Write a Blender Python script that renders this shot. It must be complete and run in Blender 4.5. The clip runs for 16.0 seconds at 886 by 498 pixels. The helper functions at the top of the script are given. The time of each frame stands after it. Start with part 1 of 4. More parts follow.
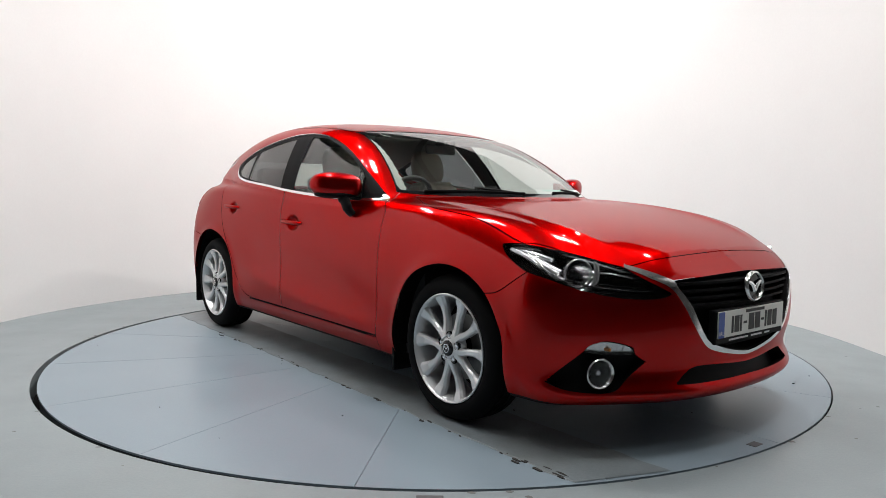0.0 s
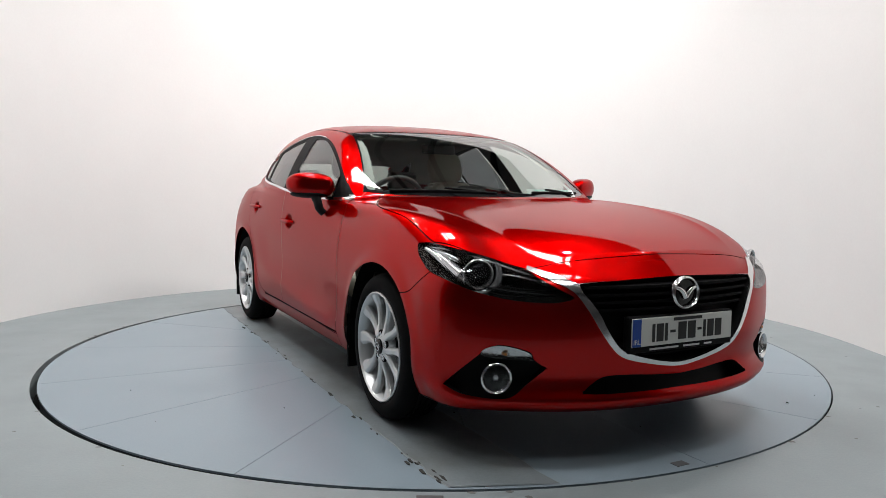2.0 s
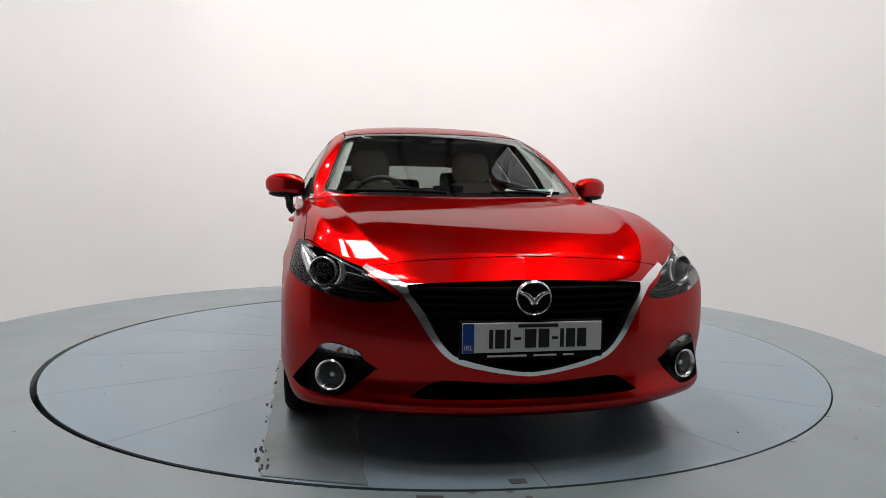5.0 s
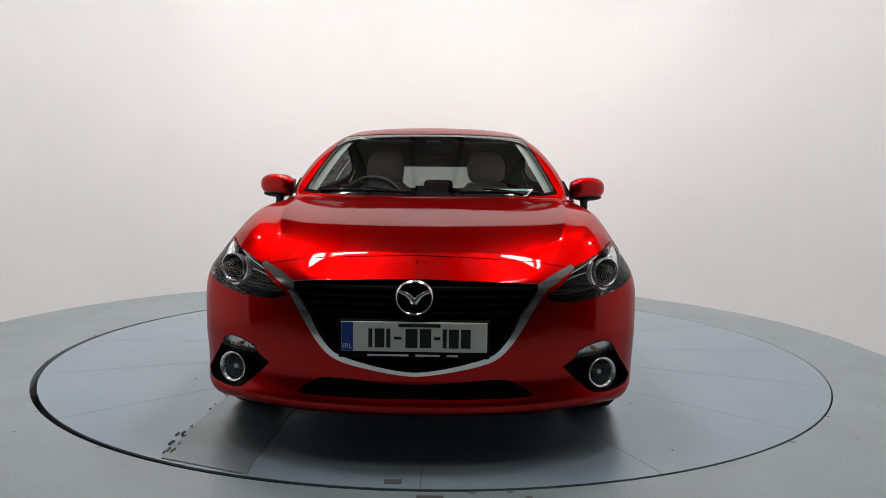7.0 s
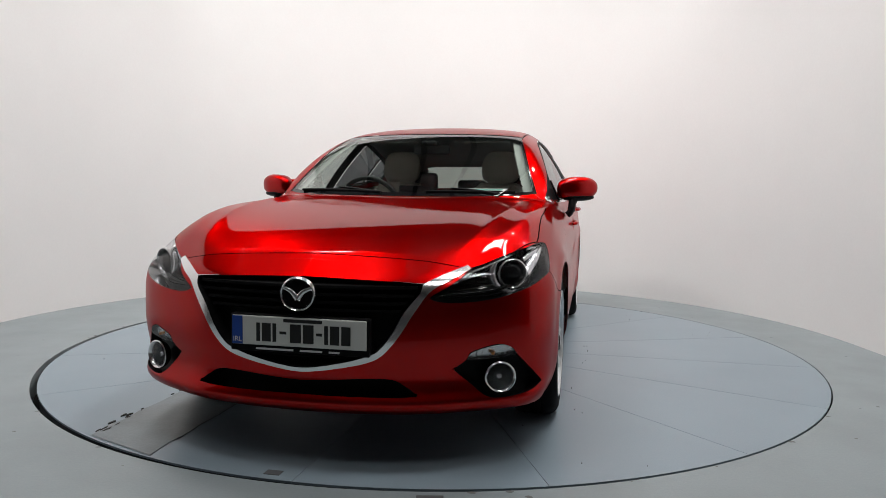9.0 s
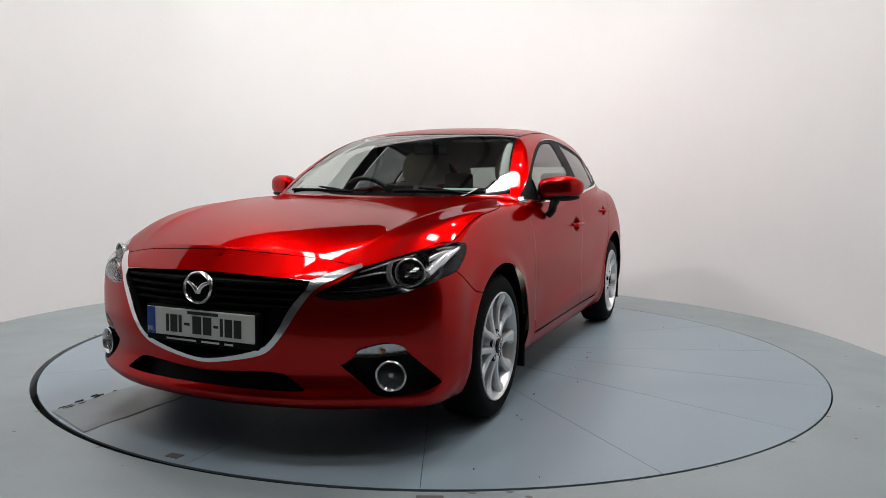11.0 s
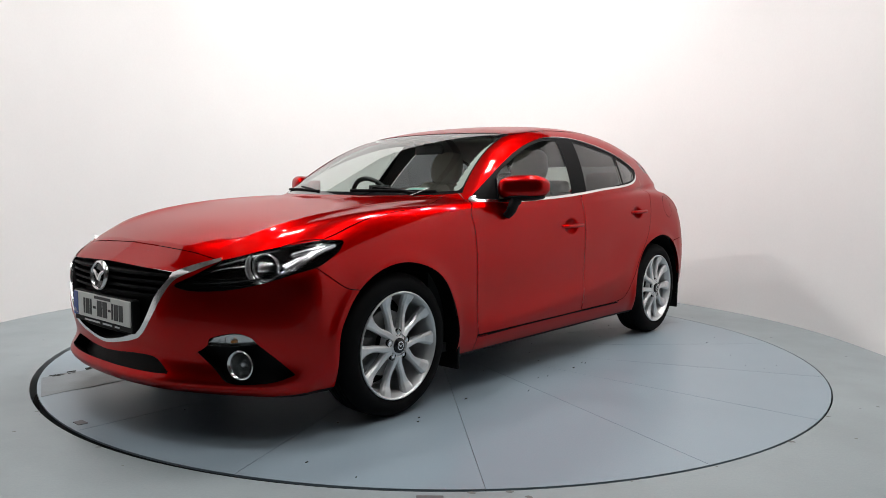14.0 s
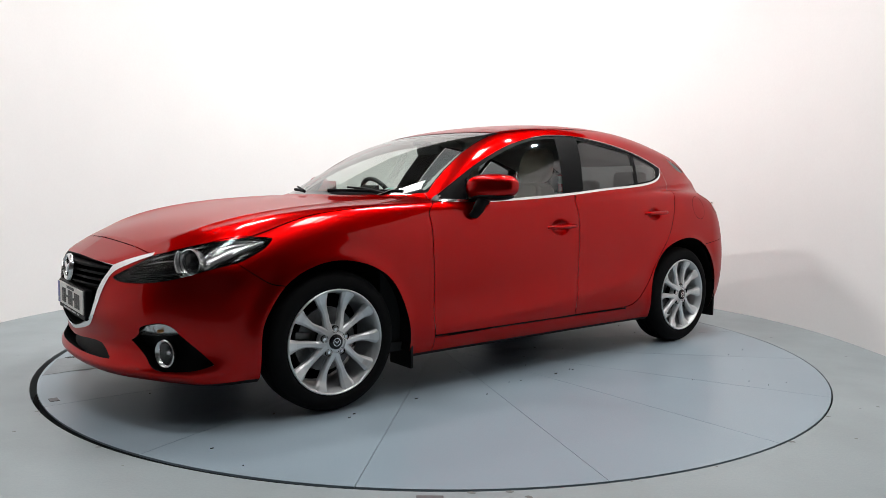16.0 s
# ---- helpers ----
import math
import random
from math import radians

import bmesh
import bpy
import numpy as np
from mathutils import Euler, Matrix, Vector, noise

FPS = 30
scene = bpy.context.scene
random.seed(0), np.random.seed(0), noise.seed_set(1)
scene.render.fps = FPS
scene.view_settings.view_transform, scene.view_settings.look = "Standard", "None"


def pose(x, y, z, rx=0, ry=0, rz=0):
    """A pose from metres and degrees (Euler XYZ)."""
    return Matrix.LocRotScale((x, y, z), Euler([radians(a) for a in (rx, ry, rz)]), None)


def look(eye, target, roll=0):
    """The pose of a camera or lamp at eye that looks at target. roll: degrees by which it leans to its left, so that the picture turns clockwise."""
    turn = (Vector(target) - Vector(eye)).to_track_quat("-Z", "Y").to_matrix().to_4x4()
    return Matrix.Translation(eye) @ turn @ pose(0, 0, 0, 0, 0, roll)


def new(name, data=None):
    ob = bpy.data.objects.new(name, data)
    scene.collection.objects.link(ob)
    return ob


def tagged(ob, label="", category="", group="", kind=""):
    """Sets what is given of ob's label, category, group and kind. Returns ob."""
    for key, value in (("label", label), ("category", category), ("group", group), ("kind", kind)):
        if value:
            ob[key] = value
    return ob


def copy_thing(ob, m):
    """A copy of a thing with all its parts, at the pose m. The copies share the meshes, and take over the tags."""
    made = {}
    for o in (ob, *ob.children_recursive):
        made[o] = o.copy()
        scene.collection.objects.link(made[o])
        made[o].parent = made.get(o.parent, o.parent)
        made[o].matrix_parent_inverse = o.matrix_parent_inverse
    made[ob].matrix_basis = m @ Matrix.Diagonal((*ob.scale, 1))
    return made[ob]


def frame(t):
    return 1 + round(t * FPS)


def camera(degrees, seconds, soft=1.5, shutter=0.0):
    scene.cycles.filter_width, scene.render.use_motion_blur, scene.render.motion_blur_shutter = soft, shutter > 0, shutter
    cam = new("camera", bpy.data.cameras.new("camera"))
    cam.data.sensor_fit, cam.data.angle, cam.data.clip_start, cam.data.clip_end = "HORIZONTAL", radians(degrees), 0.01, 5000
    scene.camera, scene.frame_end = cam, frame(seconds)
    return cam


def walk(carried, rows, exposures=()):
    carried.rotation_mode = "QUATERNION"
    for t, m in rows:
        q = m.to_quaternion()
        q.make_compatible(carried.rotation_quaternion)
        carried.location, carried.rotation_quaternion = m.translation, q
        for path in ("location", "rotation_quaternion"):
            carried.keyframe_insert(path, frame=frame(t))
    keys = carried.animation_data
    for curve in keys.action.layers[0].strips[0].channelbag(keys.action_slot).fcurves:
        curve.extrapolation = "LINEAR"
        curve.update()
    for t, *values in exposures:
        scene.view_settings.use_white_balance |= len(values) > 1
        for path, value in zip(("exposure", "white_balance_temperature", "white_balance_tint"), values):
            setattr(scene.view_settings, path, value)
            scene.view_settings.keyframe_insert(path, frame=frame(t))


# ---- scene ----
SECONDS = 16.0
BASE = -.40
cam = camera(63.33, SECONDS, soft=.8)
EYE = pose(0, -4.6251, 1.0035, 90 - 4.588, 0, -.441) @ pose(0, 0, 0, 0, 0, .730)
walk(cam, [(0.0, EYE), (SECONDS, EYE)],
     exposures=[(0.0, BASE), (3.5, BASE - .18), (7.0, BASE - .32), (9.0, BASE - .32), (12.5, BASE - .22), (SECONDS, BASE + .03)])

# ---- light ----
world = bpy.data.worlds.new("hall")
scene.world = world
world.use_nodes = True
world.node_tree.nodes["Background"].inputs[0].default_value = (.9, .95, 1, 1)
world.node_tree.nodes["Background"].inputs[1].default_value = .05


def area_lamp(name, m, sx, sy, watts, colour):
    d = bpy.data.lights.new(name, "AREA")
    d.shape, d.size, d.size_y, d.energy, d.color = "RECTANGLE", sx, sy, watts, colour
    ob = new(name, d)
    ob.matrix_world = m
    return ob


# rooflights of the hall, out of view, with added fill rows: (x, y, sx, sy, watts)
CEILING, WALL_TOP = 6.4, 3.2
PANELS = []
# rows at -1.9 and -4.6 are unseen fill, added for floor and wall
for row_y, row_watts in ((1.0, 190), (-1.9, 130), (-4.6, 40)):
    for px, sx in ((-1.95, 1.15), (1.92, 1.15)):
        PANELS.append((px, row_y, sx, 1.0, row_watts * sx))
for px, py, sx, sy, watts in PANELS:
    area_lamp("rooflight_and_fill", pose(px, py, CEILING - .09), sx, sy, watts, (1, .99, .978))
# small spot lamps over both flanks of the bay: (eye, target, cone, watts, size)
SPOTS = [((-2.75, .9, 4.0), (2.8, .9, 0), 110, 205, .06), ((-2.45, .45, 4.0), (1.2, 2.9, 0), 110, 155, .06), ((-2.05, 1.5, 4.0), (2.6, -.8, 0), 110, 155, .06),
         ((2.75, .7, 4.0), (-3.2, .9, 0), 110, 205, .06), ((2.15, .15, 4.0), (-1.6, 2.9, 0), 110, 155, .06), ((1.65, 1.1, 4.0), (-3.0, -.8, 0), 110, 155, .06)]
for eye, target, cone, watts, size in SPOTS:
    d = bpy.data.lights.new("bay_spot", "SPOT")
    d.energy, d.shadow_soft_size, d.color, d.spot_size, d.spot_blend = watts, size, (1, .98, .95), radians(cone), .8
    new("bay_spot", d).matrix_world = look(eye, target)

# ---- materials ----
def material(name, colour, rough=.5, metal=0.0, coat=0.0, coat_rough=.03, grain=0.0, scale=40.0, bump=0.0, stain=0.0, stain_scale=1.5,
             emit=None, glass=0.0, ior=1.45, spec=.5, tone=None, edge=None):
    """Principled material with fine grain and large stains at real size (object space)."""
    m = bpy.data.materials.new(name)
    m.use_nodes = True
    t = m.node_tree
    p = t.nodes["Principled BSDF"]
    i = p.inputs
    i["Base Color"].default_value = (*colour, 1)
    i["Roughness"].default_value, i["Metallic"].default_value = rough, metal
    i["Coat Weight"].default_value, i["Coat Roughness"].default_value = coat, coat_rough
    i["Transmission Weight"].default_value, i["IOR"].default_value = glass, ior
    i["Specular IOR Level"].default_value = spec
    if edge:
        i["Specular Tint"].default_value = (*edge, 1)
    if emit:
        i["Emission Color"].default_value, i["Emission Strength"].default_value = (*emit[:3], 1), emit[3]
    if grain or stain or bump:
        co = t.nodes.new("ShaderNodeTexCoord").outputs["Object"]
        fine, wide = t.nodes.new("ShaderNodeTexNoise"), t.nodes.new("ShaderNodeTexNoise")
        for n, sc, det in ((fine, scale, 4), (wide, stain_scale, 3)):
            n.inputs["Scale"].default_value, n.inputs["Detail"].default_value = sc, det
            n.inputs["Roughness"].default_value = .6
            t.links.new(co, n.inputs["Vector"])
        last = None
        for n, amount, lo, hi, other in ((wide, stain, .40, .68, tone), (fine, grain, .3, .7, None)):
            if not amount:
                continue
            r = t.nodes.new("ShaderNodeMapRange")
            r.inputs[1].default_value, r.inputs[2].default_value = lo, hi
            r.inputs[3].default_value, r.inputs[4].default_value = 0, amount
            t.links.new(n.outputs["Fac"], r.inputs[0])
            mix = t.nodes.new("ShaderNodeMix")
            mix.data_type = "RGBA"
            t.links.new(r.outputs[0], mix.inputs["Factor"])
            if last:
                t.links.new(last, mix.inputs["A"])
            else:
                mix.inputs["A"].default_value = (*colour, 1)
            mix.inputs["B"].default_value = (*(other or [c * .45 for c in colour]), 1)
            last = mix.outputs["Result"]
        if last:
            t.links.new(last, i["Base Color"])
        if stain:
            r = t.nodes.new("ShaderNodeMapRange")
            r.inputs[3].default_value, r.inputs[4].default_value = max(rough - .08, .02), min(rough + .12, 1)
            t.links.new(wide.outputs["Fac"], r.inputs[0])
            t.links.new(r.outputs[0], i["Roughness"])
        if bump:
            b = t.nodes.new("ShaderNodeBump")
            b.inputs["Strength"].default_value, b.inputs["Distance"].default_value = .6, bump
            t.links.new(fine.outputs["Fac"], b.inputs["Height"])
            t.links.new(b.outputs["Normal"], i["Normal"])
    return m


PAINT = material("red_paint", (.40, .0008, .0010), .30, 1.0, .50, .005, spec=.5, edge=(.55, .004, .006))
WALL = material("white_wall", (.81, .805, .80), .75, grain=.04, scale=60, bump=.0006, stain=.05, stain_scale=.9)
FLOOR = material("grey_floor_paint", (.235, .272, .285), .38, grain=.12, scale=90, bump=.0008, stain=.22, stain_scale=2.2, tone=(.185, .205, .20))
DECK = material("blue_deck_paint", (.215, .272, .315), .30, grain=.08, scale=120, bump=.0004, stain=.10, stain_scale=.8, tone=(.200, .240, .265))
LANE = material("worn_lane", (.172, .200, .214), .38, grain=.25, scale=70, bump=.0012, stain=.45, stain_scale=3.0, tone=(.105, .100, .088))
PIT = material("pit_black", (.004, .004, .004), .8, spec=.1)
TRIMBLACK = material("satin_black", (.005, .005, .0055), .45, spec=.03)
RUBBER = material("rubber", (.007, .007, .0075), .75, spec=.06, grain=.2, scale=150, bump=.0004)
BLACK = material("black_plastic", (.006, .006, .0065), .5, spec=.10, bump=.0002, scale=400)
GLOSS = material("gloss_black", (.004, .004, .005), .08, coat=.15, spec=.3)
CHROME = material("chrome", (.80, .80, .81), .15, 1.0)
ALLOY = material("alloy", (.66, .67, .68), .36, .60, coat=.4)
CEIL = material("ceiling_sheet", (.72, .72, .70), .6, stain=.15, stain_scale=.6)
STEEL = material("dark_steel", (.05, .05, .055), .55)
HALL = material("hall_wall", (.22, .22, .22), .8, stain=.3, stain_scale=.4)
PANEL = material("panel_glow", (.9, .9, .9), .5, emit=(1, .98, .95, 5.0))
REDGLASS = material("red_lens", (.35, .004, .006), .06, coat=1.0)


def thin_glass(name, tint, rough=.0, edge=.9, base=.055):
    """A thin pane: what is behind shows through its tint, and it mirrors by Fresnel."""
    m = bpy.data.materials.new(name)
    m.use_nodes = True
    t = m.node_tree
    t.nodes.remove(t.nodes["Principled BSDF"])
    clear, gloss, mix, fres = (t.nodes.new(k) for k in ("ShaderNodeBsdfTransparent", "ShaderNodeBsdfGlossy", "ShaderNodeMixShader", "ShaderNodeLayerWeight"))
    clear.inputs[0].default_value = (*tint, 1)
    gloss.inputs["Roughness"].default_value = rough
    fres.inputs["Blend"].default_value = .5
    power, scale_ = t.nodes.new("ShaderNodeMath"), t.nodes.new("ShaderNodeMath")
    power.operation, scale_.operation = "POWER", "MULTIPLY_ADD"
    power.inputs[1].default_value = 4.5
    scale_.inputs[1].default_value, scale_.inputs[2].default_value = edge, base
    t.links.new(fres.outputs["Facing"], power.inputs[0])
    t.links.new(power.outputs[0], scale_.inputs[0])
    t.links.new(scale_.outputs[0], mix.inputs[0])
    t.links.new(clear.outputs[0], mix.inputs[1])
    t.links.new(gloss.outputs[0], mix.inputs[2])
    t.links.new(mix.outputs[0], t.nodes["Material Output"].inputs[0])
    return m


PANE = thin_glass("window_glass", (.78, .83, .80), base=.085)
TINT = thin_glass("tinted_glass", (.16, .17, .18))
REARGLASS = thin_glass("rear_glass", (.36, .39, .37))
LENS = thin_glass("lamp_lens", (.95, .95, .96), edge=.45, base=.03)
AMBER = material("amber_bulb", (.55, .20, .04), .3)
DISCSTEEL = material("brake_steel", (.20, .20, .20), .4, .8, grain=.3, scale=80)
REFLECT = material("lamp_silver", (.74, .75, .76), .22, .85)
SILVERED = material("lamp_grey", (.07, .073, .076), .2, .8)
WHITEP = material("plate_white", (.66, .67, .64), .35, grain=.05, scale=300)
BLUEP = material("plate_blue", (.012, .06, .32), .35)
INK = material("ink", (.012, .012, .012), .5)
PALEINK = material("pale_print", (.65, .65, .65), .5)
LEATHER = material("cream_leather", (.42, .39, .34), .5, grain=.12, scale=25, bump=.0006)
CLOTH = material("dark_cloth", (.020, .020, .021), .8, grain=.3, scale=60, bump=.0005)
LINER = material("grey_headliner", (.50, .51, .49), .85, grain=.1, scale=120)
DASH = material("dash_plastic", (.018, .018, .019), .55, bump=.0004, scale=200)
PAPER = material("white_paper", (.50, .52, .51), .6)
GREENP = material("green_print", (.20, .48, .42), .6)
DIRT = material("dirt", (.04, .038, .035), .95, grain=.4, scale=90)
STEELGREY = material("grey_plate", (.13, .13, .135), .45, .4, grain=.3, scale=60)
CHIP = material("paint_chip", (.15, .15, .145), .7, grain=.6, scale=30)
GROUT = material("seam_grey", (.05, .055, .06), .8)
DARKFLOOR = material("dark_floor", (.045, .046, .048), .6, stain=.3, stain_scale=.8)


# ---- building helpers ----
def mesh_object(name, v, f, mat, parent=None, smooth=False, label=""):
    me = bpy.data.meshes.new(name)
    me.from_pydata([tuple(p) for p in v], [], [tuple(int(i) for i in q) for q in f])
    me.materials.append(mat)
    if smooth:
        me.shade_smooth()
    ob = new(name, me)
    if parent:
        ob.parent = parent
    return tagged(ob, label)


def part(name, bm, mat, parent=None, label="", smooth=False):
    me = bpy.data.meshes.new(name)
    bm.normal_update()
    bm.to_mesh(me)
    bm.free()
    me.materials.append(mat)
    if smooth:
        me.shade_smooth()
        me.set_sharp_from_angle(angle=radians(48))
    ob = new(name, me)
    if parent:
        ob.parent = parent
    return tagged(ob, label)


def box(bm, lo, hi, m=None, bevel=0.0, seg=2):
    """Adds a box from corner to corner to bm, its edges rounded."""
    b = bmesh.new()
    bmesh.ops.create_cube(b, size=1)
    lo, hi = Vector(lo), Vector(hi)
    for p in b.verts:
        p.co = Vector([lo[i] + (p.co[i] + .5) * (hi[i] - lo[i]) for i in range(3)])
    if bevel:
        bmesh.ops.bevel(b, geom=b.edges[:], offset=bevel, segments=seg, affect="EDGES", profile=.5)
    join(bm, b, m)
    return bm


def join(bm, other, m=None):
    if m is not None:
        other.transform(m)
    me = bpy.data.meshes.new("joint")
    other.to_mesh(me)
    other.free()
    bm.from_mesh(me)
    bpy.data.meshes.remove(me)


def lathe(bm, profile, seg=48, m=None, closed=False):
    """Turns a profile of (radius, height) round z."""
    b = bmesh.new()
    rings = [[b.verts.new((r * math.cos(2 * math.pi * k / seg), r * math.sin(2 * math.pi * k / seg), h)) for k in range(seg)] for r, h in profile]
    pairs = list(zip(rings[:-1], rings[1:])) + ([(rings[-1], rings[0])] if closed else [])
    for lo, hi in pairs:
        for k in range(seg):
            b.faces.new((lo[k], lo[(k + 1) % seg], hi[(k + 1) % seg], hi[k]))
    if not closed:
        for ring, flip in ((rings[0], True), (rings[-1], False)):
            if profile[0 if flip else -1][0] > 1e-4:
                b.faces.new(ring[::-1] if flip else ring)
    bmesh.ops.remove_doubles(b, verts=b.verts[:], dist=1e-5)
    bmesh.ops.recalc_face_normals(b, faces=b.faces[:])
    join(bm, b, m)
    return bm


# ---- hall and bay ----
HOLE = (-.014, .0, 2.292)
DISC = 2.272


def floor_sheet():
    """The floor of the hall with the round pit of the turntable in it."""
    bm = bmesh.new()
    seg = 256
    inner, wall_, outer = [], [], []
    for k in range(seg):
        a = 2 * math.pi * k / seg
        c, s = math.cos(a), math.sin(a)
        inner.append(bm.verts.new((HOLE[0] + HOLE[2] * c, HOLE[1] + HOLE[2] * s, 0)))
        wall_.append(bm.verts.new((HOLE[0] + HOLE[2] * c, HOLE[1] + HOLE[2] * s, -.12)))
        q = 14 / max(abs(c), abs(s))
        outer.append(bm.verts.new((q * c, q * s, 0)))
    for k in range(seg):
        j = (k + 1) % seg
        bm.faces.new((inner[k], outer[k], outer[j], inner[j]))
        bm.faces.new((wall_[k], inner[k], inner[j], wall_[j]))
    ob = part("floor", bm, FLOOR)
    pit = bmesh.new()
    lathe(pit, [(2.5, -.16), (2.5, -.12)], 96)
    part("pit_bottom", pit, PIT, ob)
    return tagged(ob, "pale grey painted concrete floor with stains and chips", "floor", kind="structure")


def bay_wall():
    """The white wall that bends round the turntable, U-shaped in plan, 0.12 m thick."""
    plan = [(-3.24, -2.6), (-3.24, .2)]
    for k in range(1, 48):
        a = math.pi - math.pi * k / 48
        plan.append((-.2 + 3.04 * math.cos(a), .2 + 2.95 * math.sin(a)))
    plan += [(2.84, .2), (2.84, -2.6)]
    bm = bmesh.new()
    n = len(plan)
    rows = []
    for i, (x, y) in enumerate(plan):
        a, b = plan[max(i - 1, 0)], plan[min(i + 1, n - 1)]
        t = Vector((b[0] - a[0], b[1] - a[1])).normalized()
        ox, oy = -t.y * .12, t.x * .12
        rows.append([bm.verts.new(p) for p in ((x, y, 0), (x, y, WALL_TOP), (x + ox, y + oy, WALL_TOP), (x + ox, y + oy, 0))])
    for a, b in zip(rows[:-1], rows[1:]):
        for k in range(4):
            bm.faces.new((a[k], b[k], b[(k + 1) % 4], a[(k + 1) % 4]))
    bm.faces.new(rows[0]), bm.faces.new(rows[-1][::-1])
    bmesh.ops.recalc_face_normals(bm, faces=bm.faces[:])
    return tagged(part("wall_bay", bm, WALL, smooth=True), "smooth white curved studio wall with a scuffed foot", "wall", kind="structure")


def hall():
    # dark sheets over the unseen floor, added to keep reflections in the paint dark
    for nm, lo, hi in (("unseen_floor_sheet", (-8.99, -11.8, .001), (8.99, -3.6, .006)), ("unseen_floor_sheet", (-8.99, -3.6, .001), (-3.4, 13.8, .006)), ("unseen_floor_sheet", (3.0, -3.6, .001), (8.99, 13.8, .006))):
        tagged(part(nm, box(bmesh.new(), lo, hi), DARKFLOOR), "unseen dark floor sheet added to darken reflections", "floor", kind="structure")
    for nm, lo, hi in (("wall_west", (-9.2, -12, 0), (-9, 14, 6.5)), ("wall_east", (9, -12, 0), (9.2, 14, 6.5)),
                       ("wall_north", (-9, 13.8, 0), (9, 14, 6.5)), ("wall_south", (-9, -12, 0), (9, -11.8, 6.5))):
        tagged(part(nm, box(bmesh.new(), lo, hi), HALL), "plain grey hall wall", "wall", kind="structure")
    tagged(part("ceiling", box(bmesh.new(), (-9, -11.8, CEILING), (9, 13.8, CEILING + .15)), CEIL), "grey sheet-metal hall ceiling", "ceiling", kind="structure")


def ceiling_panel(px, py, sx, sy):
    root = new("ceiling_light_and_fill")
    root.location = (px, py, CEILING - .07)
    part("frame", box(bmesh.new(), (-sx / 2 - .03, -sy / 2 - .03, 0), (sx / 2 + .03, sy / 2 + .03, .07), bevel=.008), STEEL, root)
    part("diffuser", box(bmesh.new(), (-sx / 2, -sy / 2, -.012), (sx / 2, sy / 2, -.002)), PANEL, root, "glowing white diffuser")
    return tagged(root, "flat white unseen light panel on the hall ceiling, front rows added as fill", "ceiling light", "ceiling lights")


def pendant(eye, target):
    """A spot lamp: a short can that points at the wall, on a rod from the ceiling."""
    root = new("spot_lamp")
    m = look(eye, target)
    root.matrix_basis = m
    can = bmesh.new()
    lathe(can, [(.10, .02), (.10, .22), (.05, .25), (.0, .25)], 32)
    part("housing", can, STEEL, root, smooth=True)
    rod = bmesh.new()
    lathe(rod, [(.010, .12), (.010, CEILING - eye[2])], 8, m.to_3x3().to_4x4().inverted())
    part("rod", rod, STEEL, root)
    return tagged(root, "dark spot lamp hung from the hall ceiling", "spot lamp", "spot lamps")


floor_sheet()
bay_wall()
hall()
for px, py, sx, sy, watts in PANELS:
    ceiling_panel(px, py, sx, sy)

for eye, target, cone, watts, size in SPOTS:
    pendant(eye, target)
for bx in (-6.6, -4.3, -2.1, -.62, .52, 2.2, 4.5, 6.8):
    beam = part("roof_beam", box(bmesh.new(), (-.06, -11.7, CEILING - .24), (.06, 13.7, CEILING - .002), pose(bx, 0, 0), .01), STEEL)
    tagged(beam, "dark steel roof beam under the hall ceiling", "beam", "roof beams", "structure")

# ---- turntable ----
table = new("turntable")
tagged(table, "round pale blue painted steel turntable with radial seams and worn lanes", "turntable")


def turntable():
    """Sixteen sector plates with narrow radial seams on a dark disc."""
    base = bmesh.new()
    lathe(base, [(DISC - .01, -.115), (DISC - .01, -.006)], 192)
    part("base", base, GROUT, table)
    for k in range(16):
        a0, a1 = math.radians(22.5 * k), math.radians(22.5 * (k + 1))
        bm = bmesh.new()
        am = (a0 + a1) / 2
        gap = .0011
        ring = []
        d = gap / math.sin((a1 - a0) / 2)
        tip = (d * math.cos(am), d * math.sin(am))
        ring.append(tip)
        for j in range(17):
            lo, hi = a0 + gap / DISC, a1 - gap / DISC
            a = lo + (hi - lo) * j / 16
            ring.append((DISC * math.cos(a), DISC * math.sin(a)))
        top = [bm.verts.new((x, y, 0)) for x, y in ring]
        low = [bm.verts.new((x, y, -.008)) for x, y in ring]
        bm.faces.new(top)
        for j in range(len(ring)):
            i = (j + 1) % len(ring)
            bm.faces.new((low[j], low[i], top[i], top[j]))
        part("deck_plate", bm, DECK, table)


turntable()
rng = random.Random(5)


